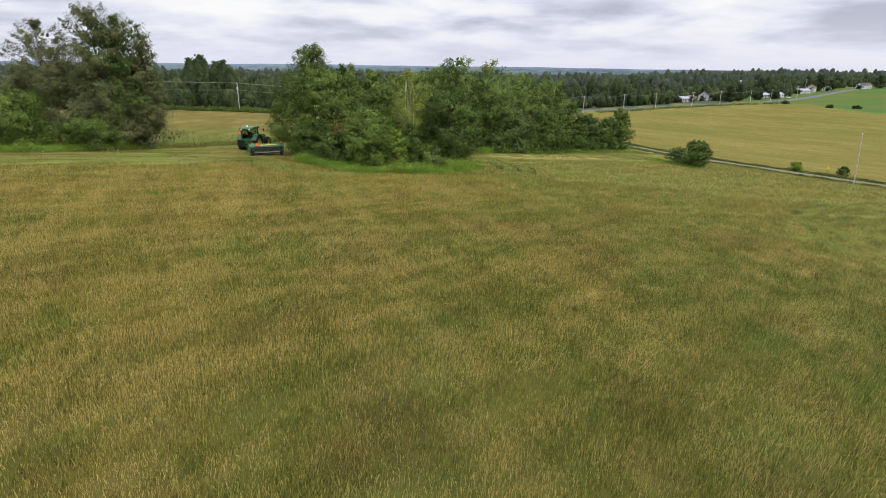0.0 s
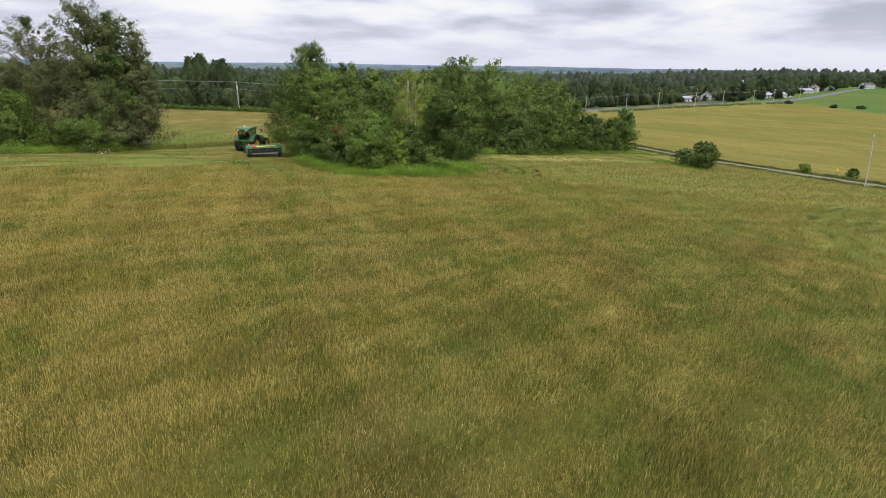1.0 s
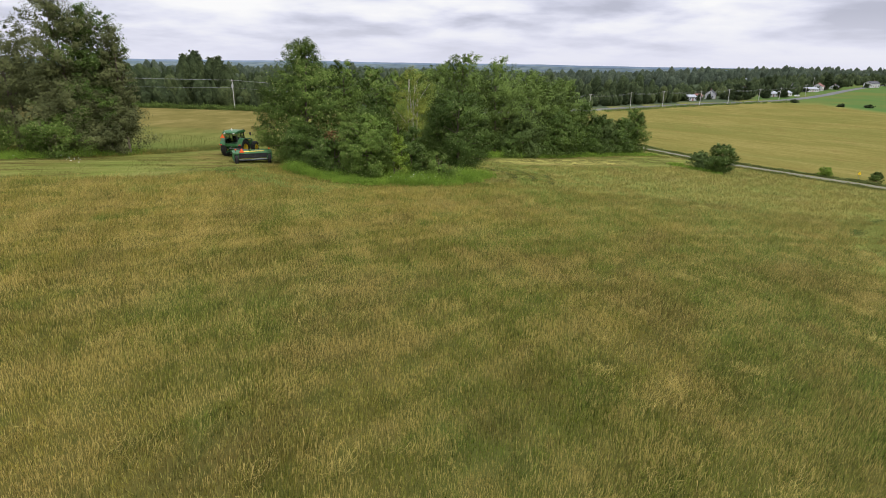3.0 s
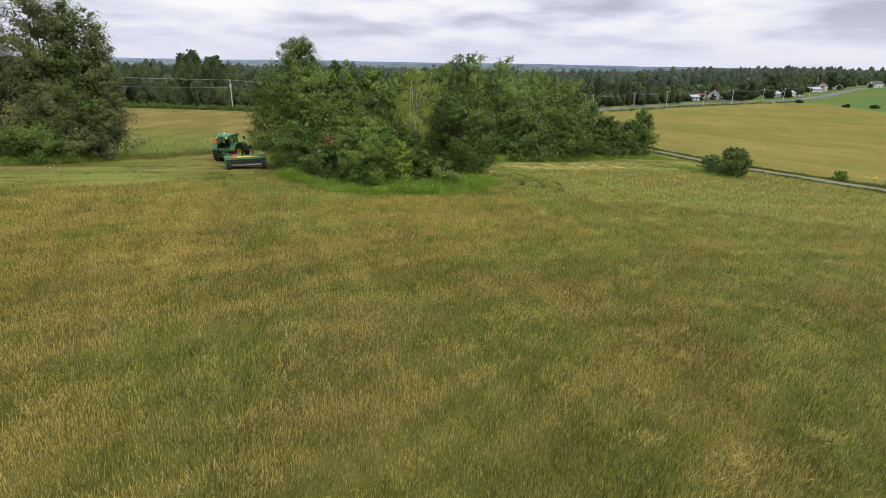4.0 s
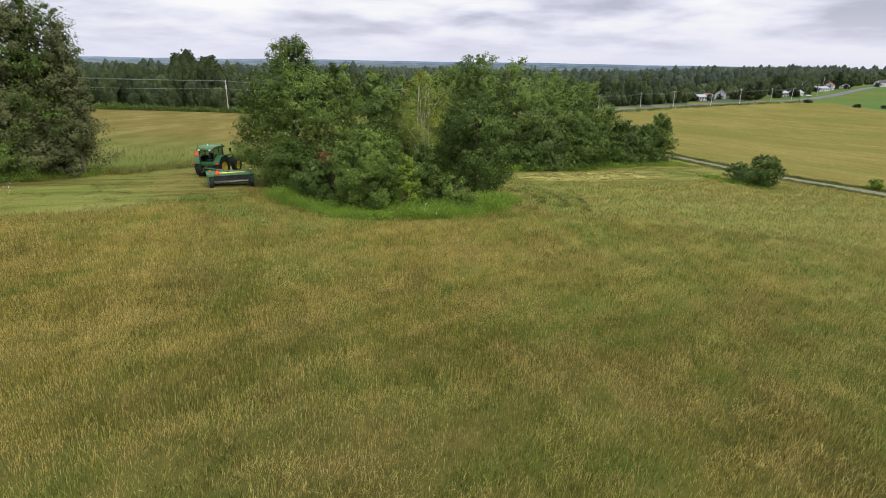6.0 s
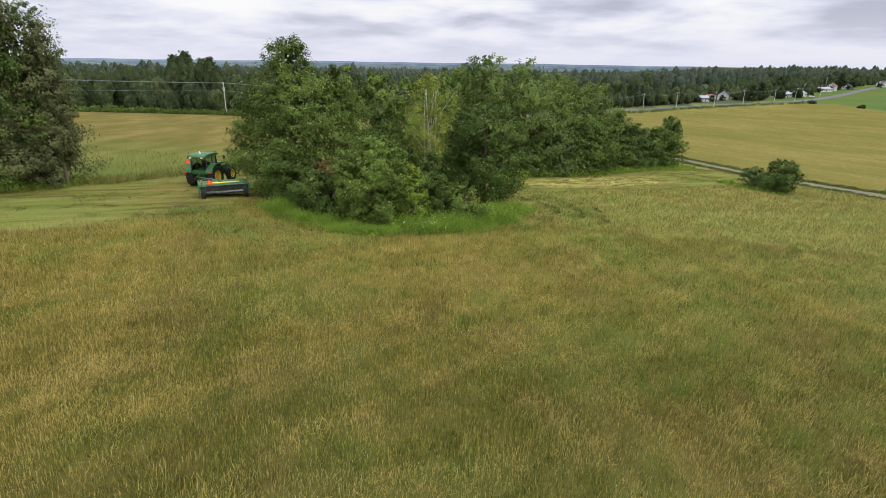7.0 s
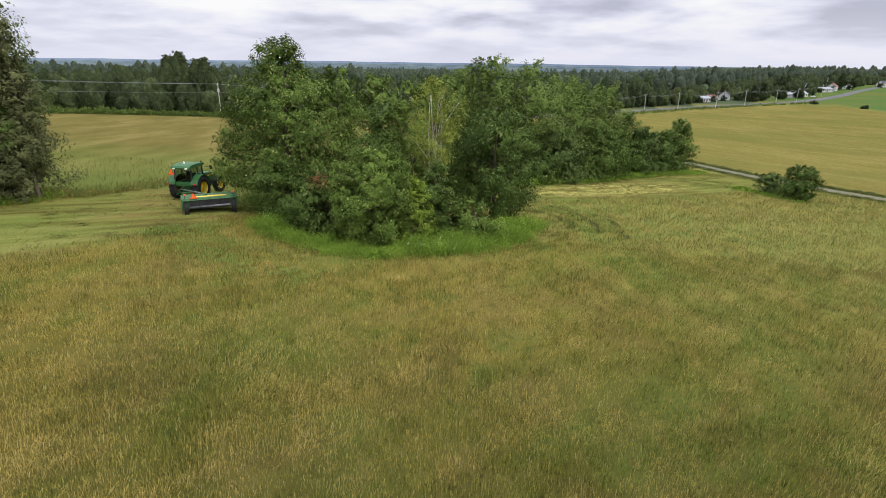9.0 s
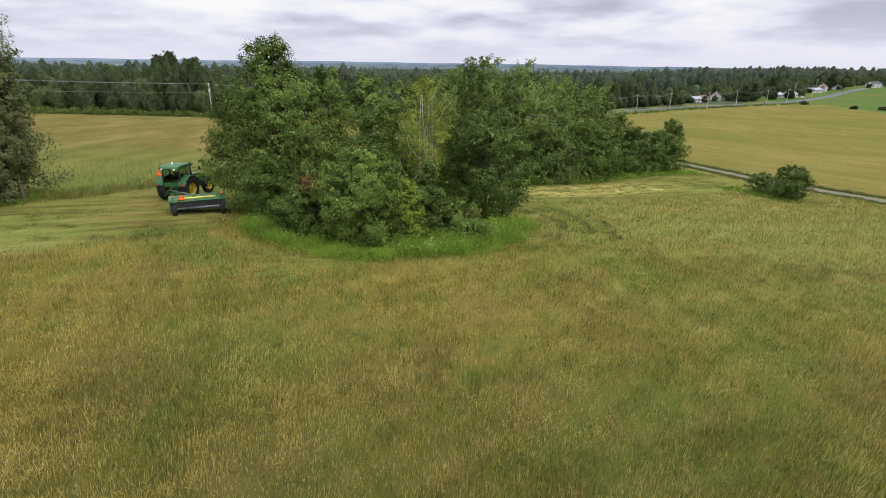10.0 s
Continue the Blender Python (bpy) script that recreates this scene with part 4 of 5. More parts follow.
def stubble_mat(name, stops):
    k = Mat(name, 0.9, 0, 0.04)
    v = k.where()
    c = k.mix(0.35, mown_colour(k, v), (0.195, 0.195, 0.056)) if name == "mown_stubble" else k.ramp(k.noise(k.stretch(v, (0.16, 1.0, 0.2), -0.60), 0.75, 5, 0.62), stops)
    k.colour(k.mix(k.band(k.island(), 0, 1, 0.0, 0.6), c, tuple(0.88 * a for a in stops[0][1])))
    return k.m


M_STUBBLE = stubble_mat("mown_stubble", [(0.34, (0.138, 0.136, 0.032)), (0.50, (0.182, 0.206, 0.044)), (0.66, (0.245, 0.232, 0.066))])


M_LUMP = stubble_mat("wilted_cuttings", [(0.34, (0.080, 0.080, 0.022)), (0.50, (0.130, 0.130, 0.034)), (0.66, (0.210, 0.190, 0.060))])


def field_mat():
    k = Mat("field_blade", 0.9, 0, 0.04)
    c = field_colour(k, k.where())
    k.colour(k.mix(k.band(k.island(), 0, 1, 0.0, 0.25), c, (0.185, 0.170, 0.052)))
    return k.m


M_FIELD = field_mat()


def weeds(name, line, width, per, tall, material, label, seed, leaf=0.095, shift=0.0):
    """Rank leafy growth along a line: upright stems crowded with leaves."""
    rng = np.random.default_rng(seed)
    p = smooth_line(line, 0.5)
    n = int(len(p) * 0.5 * width * per)
    q = p[rng.integers(len(p), size=n)]
    way = np.gradient(p, axis=0).mean(0)
    q = q + rng.normal(0, 0.25, (n, 2))
    a, r = rng.uniform(0, 6.28, n), width * 0.5 * np.sqrt(rng.uniform(0, 1, n))
    q = q + np.column_stack([np.cos(a) * r, np.sin(a) * r + shift])
    h = tall * np.clip(0.58 + 0.26 * wobble(q[:, 0], q[:, 1], 1.1, seed) + 0.30 * wobble(q[:, 1], q[:, 0], 7.3, seed + 3) + rng.normal(0, 0.15, n), 0.12, 1.3) * (0.85 + 0.35 * wobble(q[:, 0], q[:, 1], 3.5, seed + 1))
    k = 8
    i = np.repeat(np.arange(n), k)
    up = np.tile(np.linspace(0.15, 1.0, k), n)
    P = np.column_stack([q[i] + rng.normal(0, 0.07, (n * k, 2)), height(q[i, 0], q[i, 1]) + h[i] * up])
    out = np.column_stack([rng.normal(0, 1.2, (n * k, 2)), np.full(n * k, 0.55)])
    tagged(new(name, mesh_of(name, *leaves_at(P, out, leaf, rng, 0.5), material)), label, "weeds", kind="stuff")


def cut_lumps():
    """Small heaps of cut grass left lying in the mown strips."""
    rng = np.random.default_rng(61)
    heaps = []
    for line, width, n in ((STRIP_LEFT[1:], 11.0, 150), (SWATH, 10.0, 420), (STRIP_FRONT, 1.6, 60), (PATCH_RIGHT, 13.0, 240)):
        p = smooth_line(line, 0.4)
        c = p[rng.integers(len(p), size=n)] + rng.uniform(-0.5, 0.5, (n, 2)) * width
        for cx, cy in c[mown_at(c[:, 0], c[:, 1]) > 0.15]:
            k, turn = int(rng.uniform(14, 46)), rng.normal(0.6, 0.3)
            u, w = rng.normal(0, rng.uniform(0.2, 0.7), k), rng.normal(0, 0.12, k)
            x, y = cx + u * math.cos(turn) - w * math.sin(turn), cy + u * math.sin(turn) + w * math.cos(turn)
            heaps.append(blades(x, y, rng.uniform(0.08, 0.20, k), rng.uniform(0.02, 0.04, k), rng.uniform(1.2, 2.6, k), rng))
    tagged(new("cut_grass", mesh_of("cut_grass", *joined(heaps), M_LUMP)), "small heaps of cut grass lying in rows", "cut grass", kind="stuff")


build_meadow()
cut_lumps()
weeds("clump_weeds", [(-16.6, 59.4), (-15.0, 57.4), (-12, 55.4), (-8.6, 54.6), (-4.6, 56.4), (-1.2, 59.4), (0.8, 62.6)], 2.5, 110, 1.2, M_WEED,
      "rank bright green weeds round the clump's foot", 31, 0.075)
weeds("clump_weeds", [(-6.2, 56.2), (-3.8, 57.4), (-1.8, 59.0), (0.4, 61.4)], 2.8, 90, 1.7, M_WEED, "tall bright ferny weeds under the shrubs", 32, 0.08)
weeds("clump_weeds", [(-4.6, 59.4), (-2.4, 61.0), (0.4, 63.4), (2.0, 66.4)], 3.6, 60, 1.7, M_WEED, "tall bright weeds before the rounded tree", 41)
weeds("wood_foot_weeds", [(-58, 47), (-50, 50.4), (-44, 53), (-40, 57), (-37, 59.8), (-35.4, 62.4)], 3.4, 46, 1.25, M_WEED,
      "bright green weeds along the wood's edge", 33)
weeds("row_foot_weeds", [(2.4, 88), (5, 91.5), (12, 97.5), (20, 106), (28, 114.5), (38, 122)], 3.6, 16, 1.0, M_WEED,
      "green weeds along the foot of the tree row", 34, 0.16)
weeds("lane_verge", [(30, 156), (36, 141), (42, 128), (46.5, 117), (51, 111), (57, 103.5), (64, 95), (73, 87), (92, 70)], 2.6, 11, 0.42, M_VERGE,
      "green verge of weeds between lane and hayfield", 35, 0.16)
weeds("lane_verge", [(41, 148), (46.5, 134), (52, 121), (61.5, 110), (70, 101), (79, 91.5), (98, 75)], 3.0, 12, 0.5, M_VERGE,
      "taller green verge on the crop side of the lane", 36, 0.18)
weeds("hedge", [(-150, 160), (-125, 171), (-100, 181), (-80, 186.5), (-63, 190.5), (-20, 226)], 5.0, 5, 2.3, M_LEAF_ROW, "low green hedge between field and wood", 37, 0.36)
weeds("bush_foot_weeds", [(36.5, 104.5), (38.5, 100.5), (40.6, 97)], 2.4, 24, 0.8, M_WEED, "green bramble mound at the bush's foot", 38, 0.16)
weeds("road_verge", [(66, 290), (100, 320), (138, 346), (182, 370), (205, 380)], 9.0, 0.45, 1.7, M_LEAF_ROW, "scrubby weeds along the road's edge", 39, 0.42)


def white_flowers():
    rng = np.random.default_rng(5)
    n = 40
    c = np.array([(-5.2, 56.2), (-3.6, 57.4), (-33, 52.5), (-40, 50.5)])[rng.integers(0, 4, n)]
    q = c + rng.normal(0, 0.9, (n, 2))
    P = np.column_stack([q, height(q[:, 0], q[:, 1]) + rng.uniform(0.5, 1.0, n)])
    P = np.repeat(P, 4, 0) + rng.normal(0, 0.04, (4 * n, 3))
    tagged(new("white_flowers", mesh_of("white_flowers", *leaves_at(P, np.tile((0, -0.3, 1.0), (4 * n, 1)), 0.06, rng), plain("white_petal", (0.75, 0.75, 0.70), 0.7))),
           "small white flower heads among the weeds", "flowers", kind="stuff")


white_flowers()


def rusty_branch():
    """A dead, rust-brown spray on the front shrub."""
    rng = np.random.default_rng(9)
    P = np.array((-11.7, 56.0, 3.05)) + rng.normal(0, 1, (150, 3)) * (0.36, 0.25, 0.26)
    stem = tube([(-11.4, 57.6, -0.6), (-11.5, 57.0, 1.6), (-11.7, 56.0, 3.1)], [0.035, 0.025, 0.01], 5)
    ob = new("dead_branch")
    ob.location = (-11.4, 57.6, float(height(-11.4, 57.6)))
    tagged(ob, "dead branch with rust-brown leaves in the shrub", "branch")
    lift = Matrix.Translation(-ob.location)
    a = part("twig", mesh_of("twig", *stem, M_BARK, True), ob)
    b = part("leaves", mesh_of("leaves", *leaves_at(P, np.tile((0, -0.5, 0.5), (150, 1)), 0.13, rng), M_LEAF_RUST), ob)
    a.matrix_basis = b.matrix_basis = lift


rusty_branch()


def lodged(name, line, width, label, seed, material=None):
    """Grass laid over in a band along a curve, paler than what stands."""
    rng = np.random.default_rng(seed)
    p = smooth_line(line, 0.25)
    way = np.gradient(p, axis=0)
    way /= np.linalg.norm(way, axis=1)[:, None]
    n = int(len(p) * 0.25 * width * 170)
    i = rng.integers(len(p), size=n)
    off = rng.normal(0, width * 0.4, n)
    q = p[i] + np.column_stack([way[i, 1], -way[i, 0]]) * off[:, None] + rng.normal(0, 0.1, (n, 2))
    ok = wobble(q[:, 0], q[:, 1], 0.7, seed) + 0.5 * wobble(q[:, 0], q[:, 1], 2.0, seed) > -0.25
    q, i = q[ok], i[ok]
    n = len(q)
    side = way[i] + np.column_stack([way[i, 1], -way[i, 0]]) * 0.8
    h = rng.uniform(0.18, 0.34, n)
    B = np.column_stack([q, height(q[:, 0], q[:, 1]) + 0.05])
    reach = np.column_stack([side, 0 * h]) * (h * rng.uniform(0.9, 1.6, n))[:, None]
    w = np.column_stack([way[i, 1], -way[i, 0], 0 * h]) * 0.018
    up = np.column_stack([0 * h, 0 * h, h])
    mid, tip = B + reach * 0.45 + up * 0.55, B + reach + up * rng.uniform(0.1, 0.6, n)[:, None]
    V = np.stack([B, mid + w, tip, mid - w], 1).reshape(-1, 3)
    tagged(new(name, mesh_of(name, V, np.arange(4 * n).reshape(-1, 4), material or M_LODGED)), label, "grass", kind="stuff")


M_LODGED = stubble_mat("laid_grass", [(0.32, (0.128, 0.170, 0.032)), (0.52, (0.160, 0.200, 0.044)), (0.70, (0.205, 0.220, 0.058))])
M_WIND = stubble_mat("green_windrow", [(0.32, (0.100, 0.112, 0.025)), (0.52, (0.142, 0.158, 0.036)), (0.70, (0.180, 0.178, 0.050))])
M_RUT_SHADE = stubble_mat("pressed_grass_shade", [(0.32, (0.058, 0.076, 0.018)), (0.52, (0.078, 0.096, 0.024)), (0.70, (0.110, 0.115, 0.032))])
lodged("laid_grass", [(-22.4, 57.0), (-20.2, 54.6), (-17.2, 52.4), (-14, 50.6), (-10.6, 50.0)], 1.7, "pale green grass laid over by the mower's turn", 51)
lodged("laid_grass", [(-20.6, 58.2), (-18.4, 55.8), (-16.4, 53.9)], 0.9, "pale green grass laid over by the mower's turn", 57)
lodged("laid_grass", [(3.4, 76.4), (6.2, 73.4), (7.0, 70.4), (7.0, 66.4)], 0.9, "pale green grass laid over beside the clump", 52)
lodged("laid_grass", [(6.4, 77.2), (8.6, 73.6), (9.0, 70.4), (8.8, 66.4)], 0.9, "pale green grass laid over beside the clump", 53)
# wheel tracks; shade from the standing edge is put into the dark colour
for k, line in enumerate(([(1.2, 75.0), (3.7, 72.6), (5.7, 69.4), (5.7, 65.8)], [(4.6, 76.4), (7.0, 73.2), (7.9, 69.6), (7.9, 66.0)], [(8.0, 74.6), (9.7, 71.8), (9.9, 68.8), (9.6, 65.0)])):
    lodged("wheel_track", line, 0.42, "wheel track pressed into the grass, edge shade in its colour", 60 + k, M_RUT_SHADE)
# shadow lines beside the laid grass, drawn as strips of dark colour
for k, line in enumerate(([(-24.4, 54.2), (-22.6, 54.5), (-21, 55.4)], [(-27, 53.2), (-25.4, 53.6), (-24, 54.4)], [(-22.2, 57.4), (-21, 57.0), (-20.2, 57.2)])):
    lodged("dark_cut_line", line, 0.35, "dark ragged line in the half-cut grass", 70 + k, M_RUT_SHADE)
lodged("windrow", [(27.2, 36), (28.6, 41), (31.0, 46.4), (34.4, 52), (40, 59), (48, 65)], 1.0, "curved windrow of cut green hay", 54, M_WIND)
lodged("windrow", [(30.6, 38.6), (31.6, 43.4), (33.6, 48.6), (38.6, 51), (46, 54)], 0.6, "curved windrow of browned cut hay", 55, M_WIND)
lodged("windrow", [(34.6, 42.6), (36, 46.5), (41, 50), (48, 53)], 0.8, "curved windrow of cut green hay", 56, M_WIND)
for k, line in enumerate(([(27.8, 38.2), (28.4, 40.0)], [(29.6, 44.0), (30.4, 46.0)], [(33.0, 52.6), (34.6, 54.6)], [(31.8, 40.2), (32.6, 41.6)], [(37.4, 52.6), (39.0, 54.0)], [(39.8, 60.4), (42.2, 62.4)], [(33.6, 37.6), (34.6, 39.4)])):
    lodged("dark_cut_line", line, 0.5, "dark ragged line in the half-cut grass", 80 + k, M_RUT_SHADE)

# ---- built things ----


def box(bm, size, at, bevel=0.0, turn=None):
    m = Matrix.Translation(at) @ (turn or Matrix.Identity(4)) @ Matrix.Diagonal((*size, 1))
    got = bmesh.ops.create_cube(bm, size=1, matrix=m)["verts"]
    if bevel:
        edges = list({e for v in got for e in v.link_edges})
        bmesh.ops.bevel(bm, geom=edges, offset=bevel, segments=2, affect="EDGES", profile=0.6)


def rod(bm, a, b, r, r2=None, sides=12):
    a, b = Vector(a), Vector(b)
    way = b - a
    m = Matrix.Translation((a + b) / 2) @ way.to_track_quat("Z", "Y").to_matrix().to_4x4()
    bmesh.ops.create_cone(bm, cap_ends=True, segments=sides, radius1=r, radius2=r if r2 is None else r2, depth=way.length, matrix=m)


def lathe(bm, profile, at, axis="X", sides=28):
    """A turned form: profile rows of (along the axis, radius)."""
    rings = []
    for s, r in profile:
        ring = []
        for i in range(sides):
            a = 2 * math.pi * i / sides
            p = (s, r * math.cos(a), r * math.sin(a)) if axis == "X" else (r * math.cos(a), r * math.sin(a), s)
            ring.append(bm.verts.new(Vector(p) + Vector(at)))
        rings.append(ring)
    for p, q in zip(rings, rings[1:]):
        for i in range(sides):
            bm.faces.new((p[i], p[(i + 1) % sides], q[(i + 1) % sides], q[i]))
    bmesh.ops.recalc_face_normals(bm, faces=bm.faces)


def slab(bm, outline, lo, hi, axis="X", bevel=0.0):
    """A plate of a side outline (u, v), from lo to hi along the axis."""
    def put(s, u, v):
        return (s, u, v) if axis == "X" else (u, s, v)
    a = [bm.verts.new(put(lo, u, v)) for u, v in outline]
    b = [bm.verts.new(put(hi, u, v)) for u, v in outline]
    n = len(outline)
    faces = [bm.faces.new(a), bm.faces.new(b[::-1])]
    faces += [bm.faces.new((a[i], b[i], b[(i + 1) % n], a[(i + 1) % n])) for i in range(n)]
    bmesh.ops.recalc_face_normals(bm, faces=bm.faces)
    if bevel:
        bmesh.ops.bevel(bm, geom=list({e for f in faces for e in f.edges}), offset=bevel, segments=2, affect="EDGES", profile=0.6)


def piece(name, bm, material, parent, label="", smooth=False):
    me = bpy.data.meshes.new(name)
    bm.to_mesh(me)
    bm.free()
    me.materials.append(material)
    if smooth:
        me.polygons.foreach_set("use_smooth", np.ones(len(me.polygons), bool))
    ob = new(name, me)
    ob.parent = parent
    return tagged(ob, label)


def one(maker, *args, **kw):
    bm = bmesh.new()
    maker(bm, *args, **kw)
    return bm


def glass_mat():
    k = Mat("tinted_cab_glass", 0.06, 0, 0.5)
    k.colour((0.55, 0.62, 0.60))
    k.b.inputs["Transmission Weight"].default_value = 1.0
    k.b.inputs["IOR"].default_value = 1.3
    return k.m


M_GREEN = plain("tractor_green_paint", (0.018, 0.108, 0.020), 0.55, 0, 0.5, 0.3)
M_YELLOW = plain("machine_yellow_paint", (0.72, 0.52, 0.03), 0.45, 0, 0.5, 0.25)
M_TYRE = plain("tyre_rubber", (0.028, 0.027, 0.025), 0.9, 0, 0.2, 0.3)
M_BLACK = plain("black_steel", (0.022, 0.022, 0.024), 0.55, 0, 0.4, 0.2)
M_CURTAIN = plain("grey_rubber_curtain", (0.030, 0.030, 0.030), 0.9, 0, 0.2, 0.35)
M_STEEL = plain("greased_steel", (0.22, 0.22, 0.22), 0.45, 0.8, 0.5, 0.4)
M_GLASS = glass_mat()
M_ORANGE = plain("safety_orange", (0.90, 0.16, 0.03), 0.6, 0, 0.4, 0.08)
M_RED = plain("red_reflector", (0.55, 0.03, 0.02), 0.4, 0, 0.5, 0.1)
M_LAMP = plain("lamp_lens", (0.78, 0.74, 0.66), 0.25, 0, 0.5, 0.05)


def wheel(parent, x, y, R, W, lugs, side, name="wheel"):
    """Lugged tyre on a dished yellow rim. side: +1 with the dish to +x."""
    w = new(name, None)
    w.parent, w.location = parent, (x, y, R)
    bm = bmesh.new()
    h = W / 2
    lathe(bm, [(-h * 0.8, R * 0.56), (-h, R * 0.66), (-h, R * 0.86), (-h * 0.8, R * 0.955), (0, R * 0.965), (h * 0.8, R * 0.955), (h, R * 0.86), (h, R * 0.66), (h * 0.8, R * 0.56), (-h * 0.8, R * 0.56)], (0, 0, 0))
    for i in range(lugs):
        for s in (-1, 1):
            a = 2 * math.pi * (i + 0.25 * s) / lugs
            t = Matrix.Rotation(a, 4, "X")
            box(bm, (h * 1.05, 0.055, R * 0.05), t @ Vector((s * h * 0.48, 0, R * 0.972)), 0, t @ Matrix.Rotation(s * 0.62, 4, "Z"))
    piece("tyre", bm, M_TYRE, w)
    bm = bmesh.new()
    lathe(bm, [(side * h * 0.8, R * 0.56), (side * h * 0.55, R * 0.52), (side * h * 0.1, R * 0.40), (side * h * 0.1, R * 0.24), (side * h * 0.5, R * 0.20), (side * h * 0.5, 0.01)], (0, 0, 0))
    piece("rim", bm, M_YELLOW, w, "yellow dished steel rim")
    return w


def smv_triangle(parent, x, y, z, s=0.42, name="warning_triangle"):
    tri = [(-0.5 * s, 0), (0.5 * s, 0), (0, 0.87 * s)]
    bm = one(slab, [(x + u, z + v) for u, v in tri], y - 0.02, y, "Y")
    t = piece(name, bm, M_ORANGE, parent, "orange slow-vehicle triangle")
    rim = [(-0.62 * s, -0.07 * s), (0.62 * s, -0.07 * s), (0, 1.02 * s)]
    piece("border", one(slab, [(x + u, z + v) for u, v in rim], y, y + 0.015, "Y"), M_RED, t)
    return t


def tractor(x, y, turn):
    """A cab tractor; it drives along its +y, with its base under the rear axle."""
    T = new("tractor")
    T.matrix_basis = pose(x, y, float(height(x, y)), 0, 0, turn)
    tagged(T, "green farm tractor with closed cab and yellow wheel rims", "tractor")
    for s in (-1, 1):
        wheel(T, s * 0.98, 0, 0.94, 0.60, 20, s)
        wheel(T, s * 0.92, 2.75, 0.68, 0.45, 18, s)
        # rear mudguard
        arc = [(0.02 + 1.10 * math.cos(a), 0.94 + 1.10 * math.sin(a)) for a in np.linspace(0.35, 2.75, 12)]
        inner = [(0.02 + 1.04 * math.cos(a), 0.94 + 1.04 * math.sin(a)) for a in np.linspace(2.75, 0.35, 12)]
        piece("mudguard", one(slab, arc + inner, s * 0.66, s * 1.26), M_GREEN, T)
        lamp = piece("tail_lamp", one(box, (0.22, 0.05, 0.12), (s * 1.10, -1.06, 1.42), 0.015), M_RED, T, "red tail lamp")
        bm = bmesh.new()
        rod(bm, (s * 0.78, 1.02, 2.45), (s * 1.28, 1.15, 2.50), 0.018, sides=8)
        arm = piece("mirror_arm", bm, M_BLACK, T)
        piece("mirror", one(box, (0.20, 0.05, 0.34), (s * 1.32, 1.14, 2.42), 0.03), M_BLACK, arm)
        step_bm = bmesh.new()
        for k in range(3):
            box(step_bm, (0.30, 0.22, 0.035), (s * 0.86, 1.28, 0.45 + 0.28 * k), 0.008)
        box(step_bm, (0.03, 0.22, 0.72), (s * 0.72, 1.28, 0.75), 0.008)
        piece("step", step_bm, M_BLACK, T)
    # chassis and engine
    bm = bmesh.new()
    box(bm, (0.52, 3.3, 0.50), (0, 1.35, 0.86), 0.05)
    box(bm, (0.70, 0.85, 0.75), (0, -0.05, 0.95), 0.08)
    rod(bm, (-0.9, 0, 0.94), (0.9, 0, 0.94), 0.16)
    rod(bm, (-0.85, 2.75, 0.66), (0.85, 2.75, 0.66), 0.10)
    piece("chassis", bm, M_GREEN, T)
    hood = [(1.02, 1.12), (1.02, 1.86), (1.9, 1.82), (3.0, 1.66), (3.38, 1.52), (3.44, 1.02), (3.3, 0.95)]
    piece("hood", one(slab, hood, -0.42, 0.42, "X", 0.07), M_GREEN, T)
    piece("grille", one(box, (0.66, 0.05, 0.46), (0, 3.46, 1.20), 0.02), M_BLACK, T)
    for s in (-1, 1):
        piece("side_stripe", one(box, (0.012, 1.7, 0.09), (s * 0.424, 2.1, 1.52), 0.004), M_YELLOW, T, "yellow hood stripe")
        piece("head_lamp", one(box, (0.20, 0.04, 0.12), (s * 0.24, 3.45, 1.44), 0.015), M_LAMP, T)
    bm = bmesh.new()
    box(bm, (0.7, 0.35, 0.5), (0, 3.62, 0.80), 0.05)
    piece("front_weight", bm, M_BLACK, T)
    bm = bmesh.new()
    rod(bm, (0.52, 1.16, 1.5), (0.52, 1.16, 2.75), 0.055)
    rod(bm, (0.52, 1.16, 2.75), (0.56, 1.10, 2.92), 0.05)
    piece("exhaust_pipe", bm, M_BLACK, T)
    # cab
    bm = bmesh.new()
    box(bm, (1.50, 1.75, 0.34), (0, 0.10, 1.34), 0.06)
    cab = piece("cab", bm, M_GREEN, T)
    for s in (-1, 1):
        for y0, y1 in ((-0.78, -0.66), (0.25, 0.20), (1.00, 0.86)):
            bm = bmesh.new()
            rod(bm, (s * 0.72, y0, 1.45), (s * 0.68, y1, 2.62), 0.045, sides=8)
            piece("pillar", bm, M_BLACK, cab)
        piece("side_window", one(box, (0.012, 1.55, 1.10), (s * 0.70, 0.12, 2.05), 0.003), M_GLASS, cab)
    piece("rear_window", one(box, (1.24, 0.012, 1.02), (0, -0.74, 2.08), 0.003), M_GLASS, cab)
    piece("windscreen", one(box, (1.24, 0.012, 1.10), (0, 0.95, 2.06), 0.003), M_GLASS, cab)
    roof = [(-0.98, 2.60), (-1.02, 2.70), (-0.85, 2.84), (-0.2, 2.90), (0.9, 2.86), (1.20, 2.74), (1.18, 2.62)]
    piece("roof", one(slab, roof, -0.80, 0.80, "X", 0.05), M_GREEN, T)
    for s in (-1, 1):
        piece("work_lamp", one(box, (0.20, 0.05, 0.10), (s * 0.52, -1.02, 2.64), 0.015), M_LAMP, T)
    bm = bmesh.new()
    lathe(bm, [(0, 0.09), (0.04, 0.09), (0.06, 0.07), (0.16, 0.06), (0.19, 0.02), (0.19, 0.001)], (-0.1, -0.2, 2.89), "Z", 14)
    piece("beacon", bm, M_LAMP, T, "pale rotating beacon")
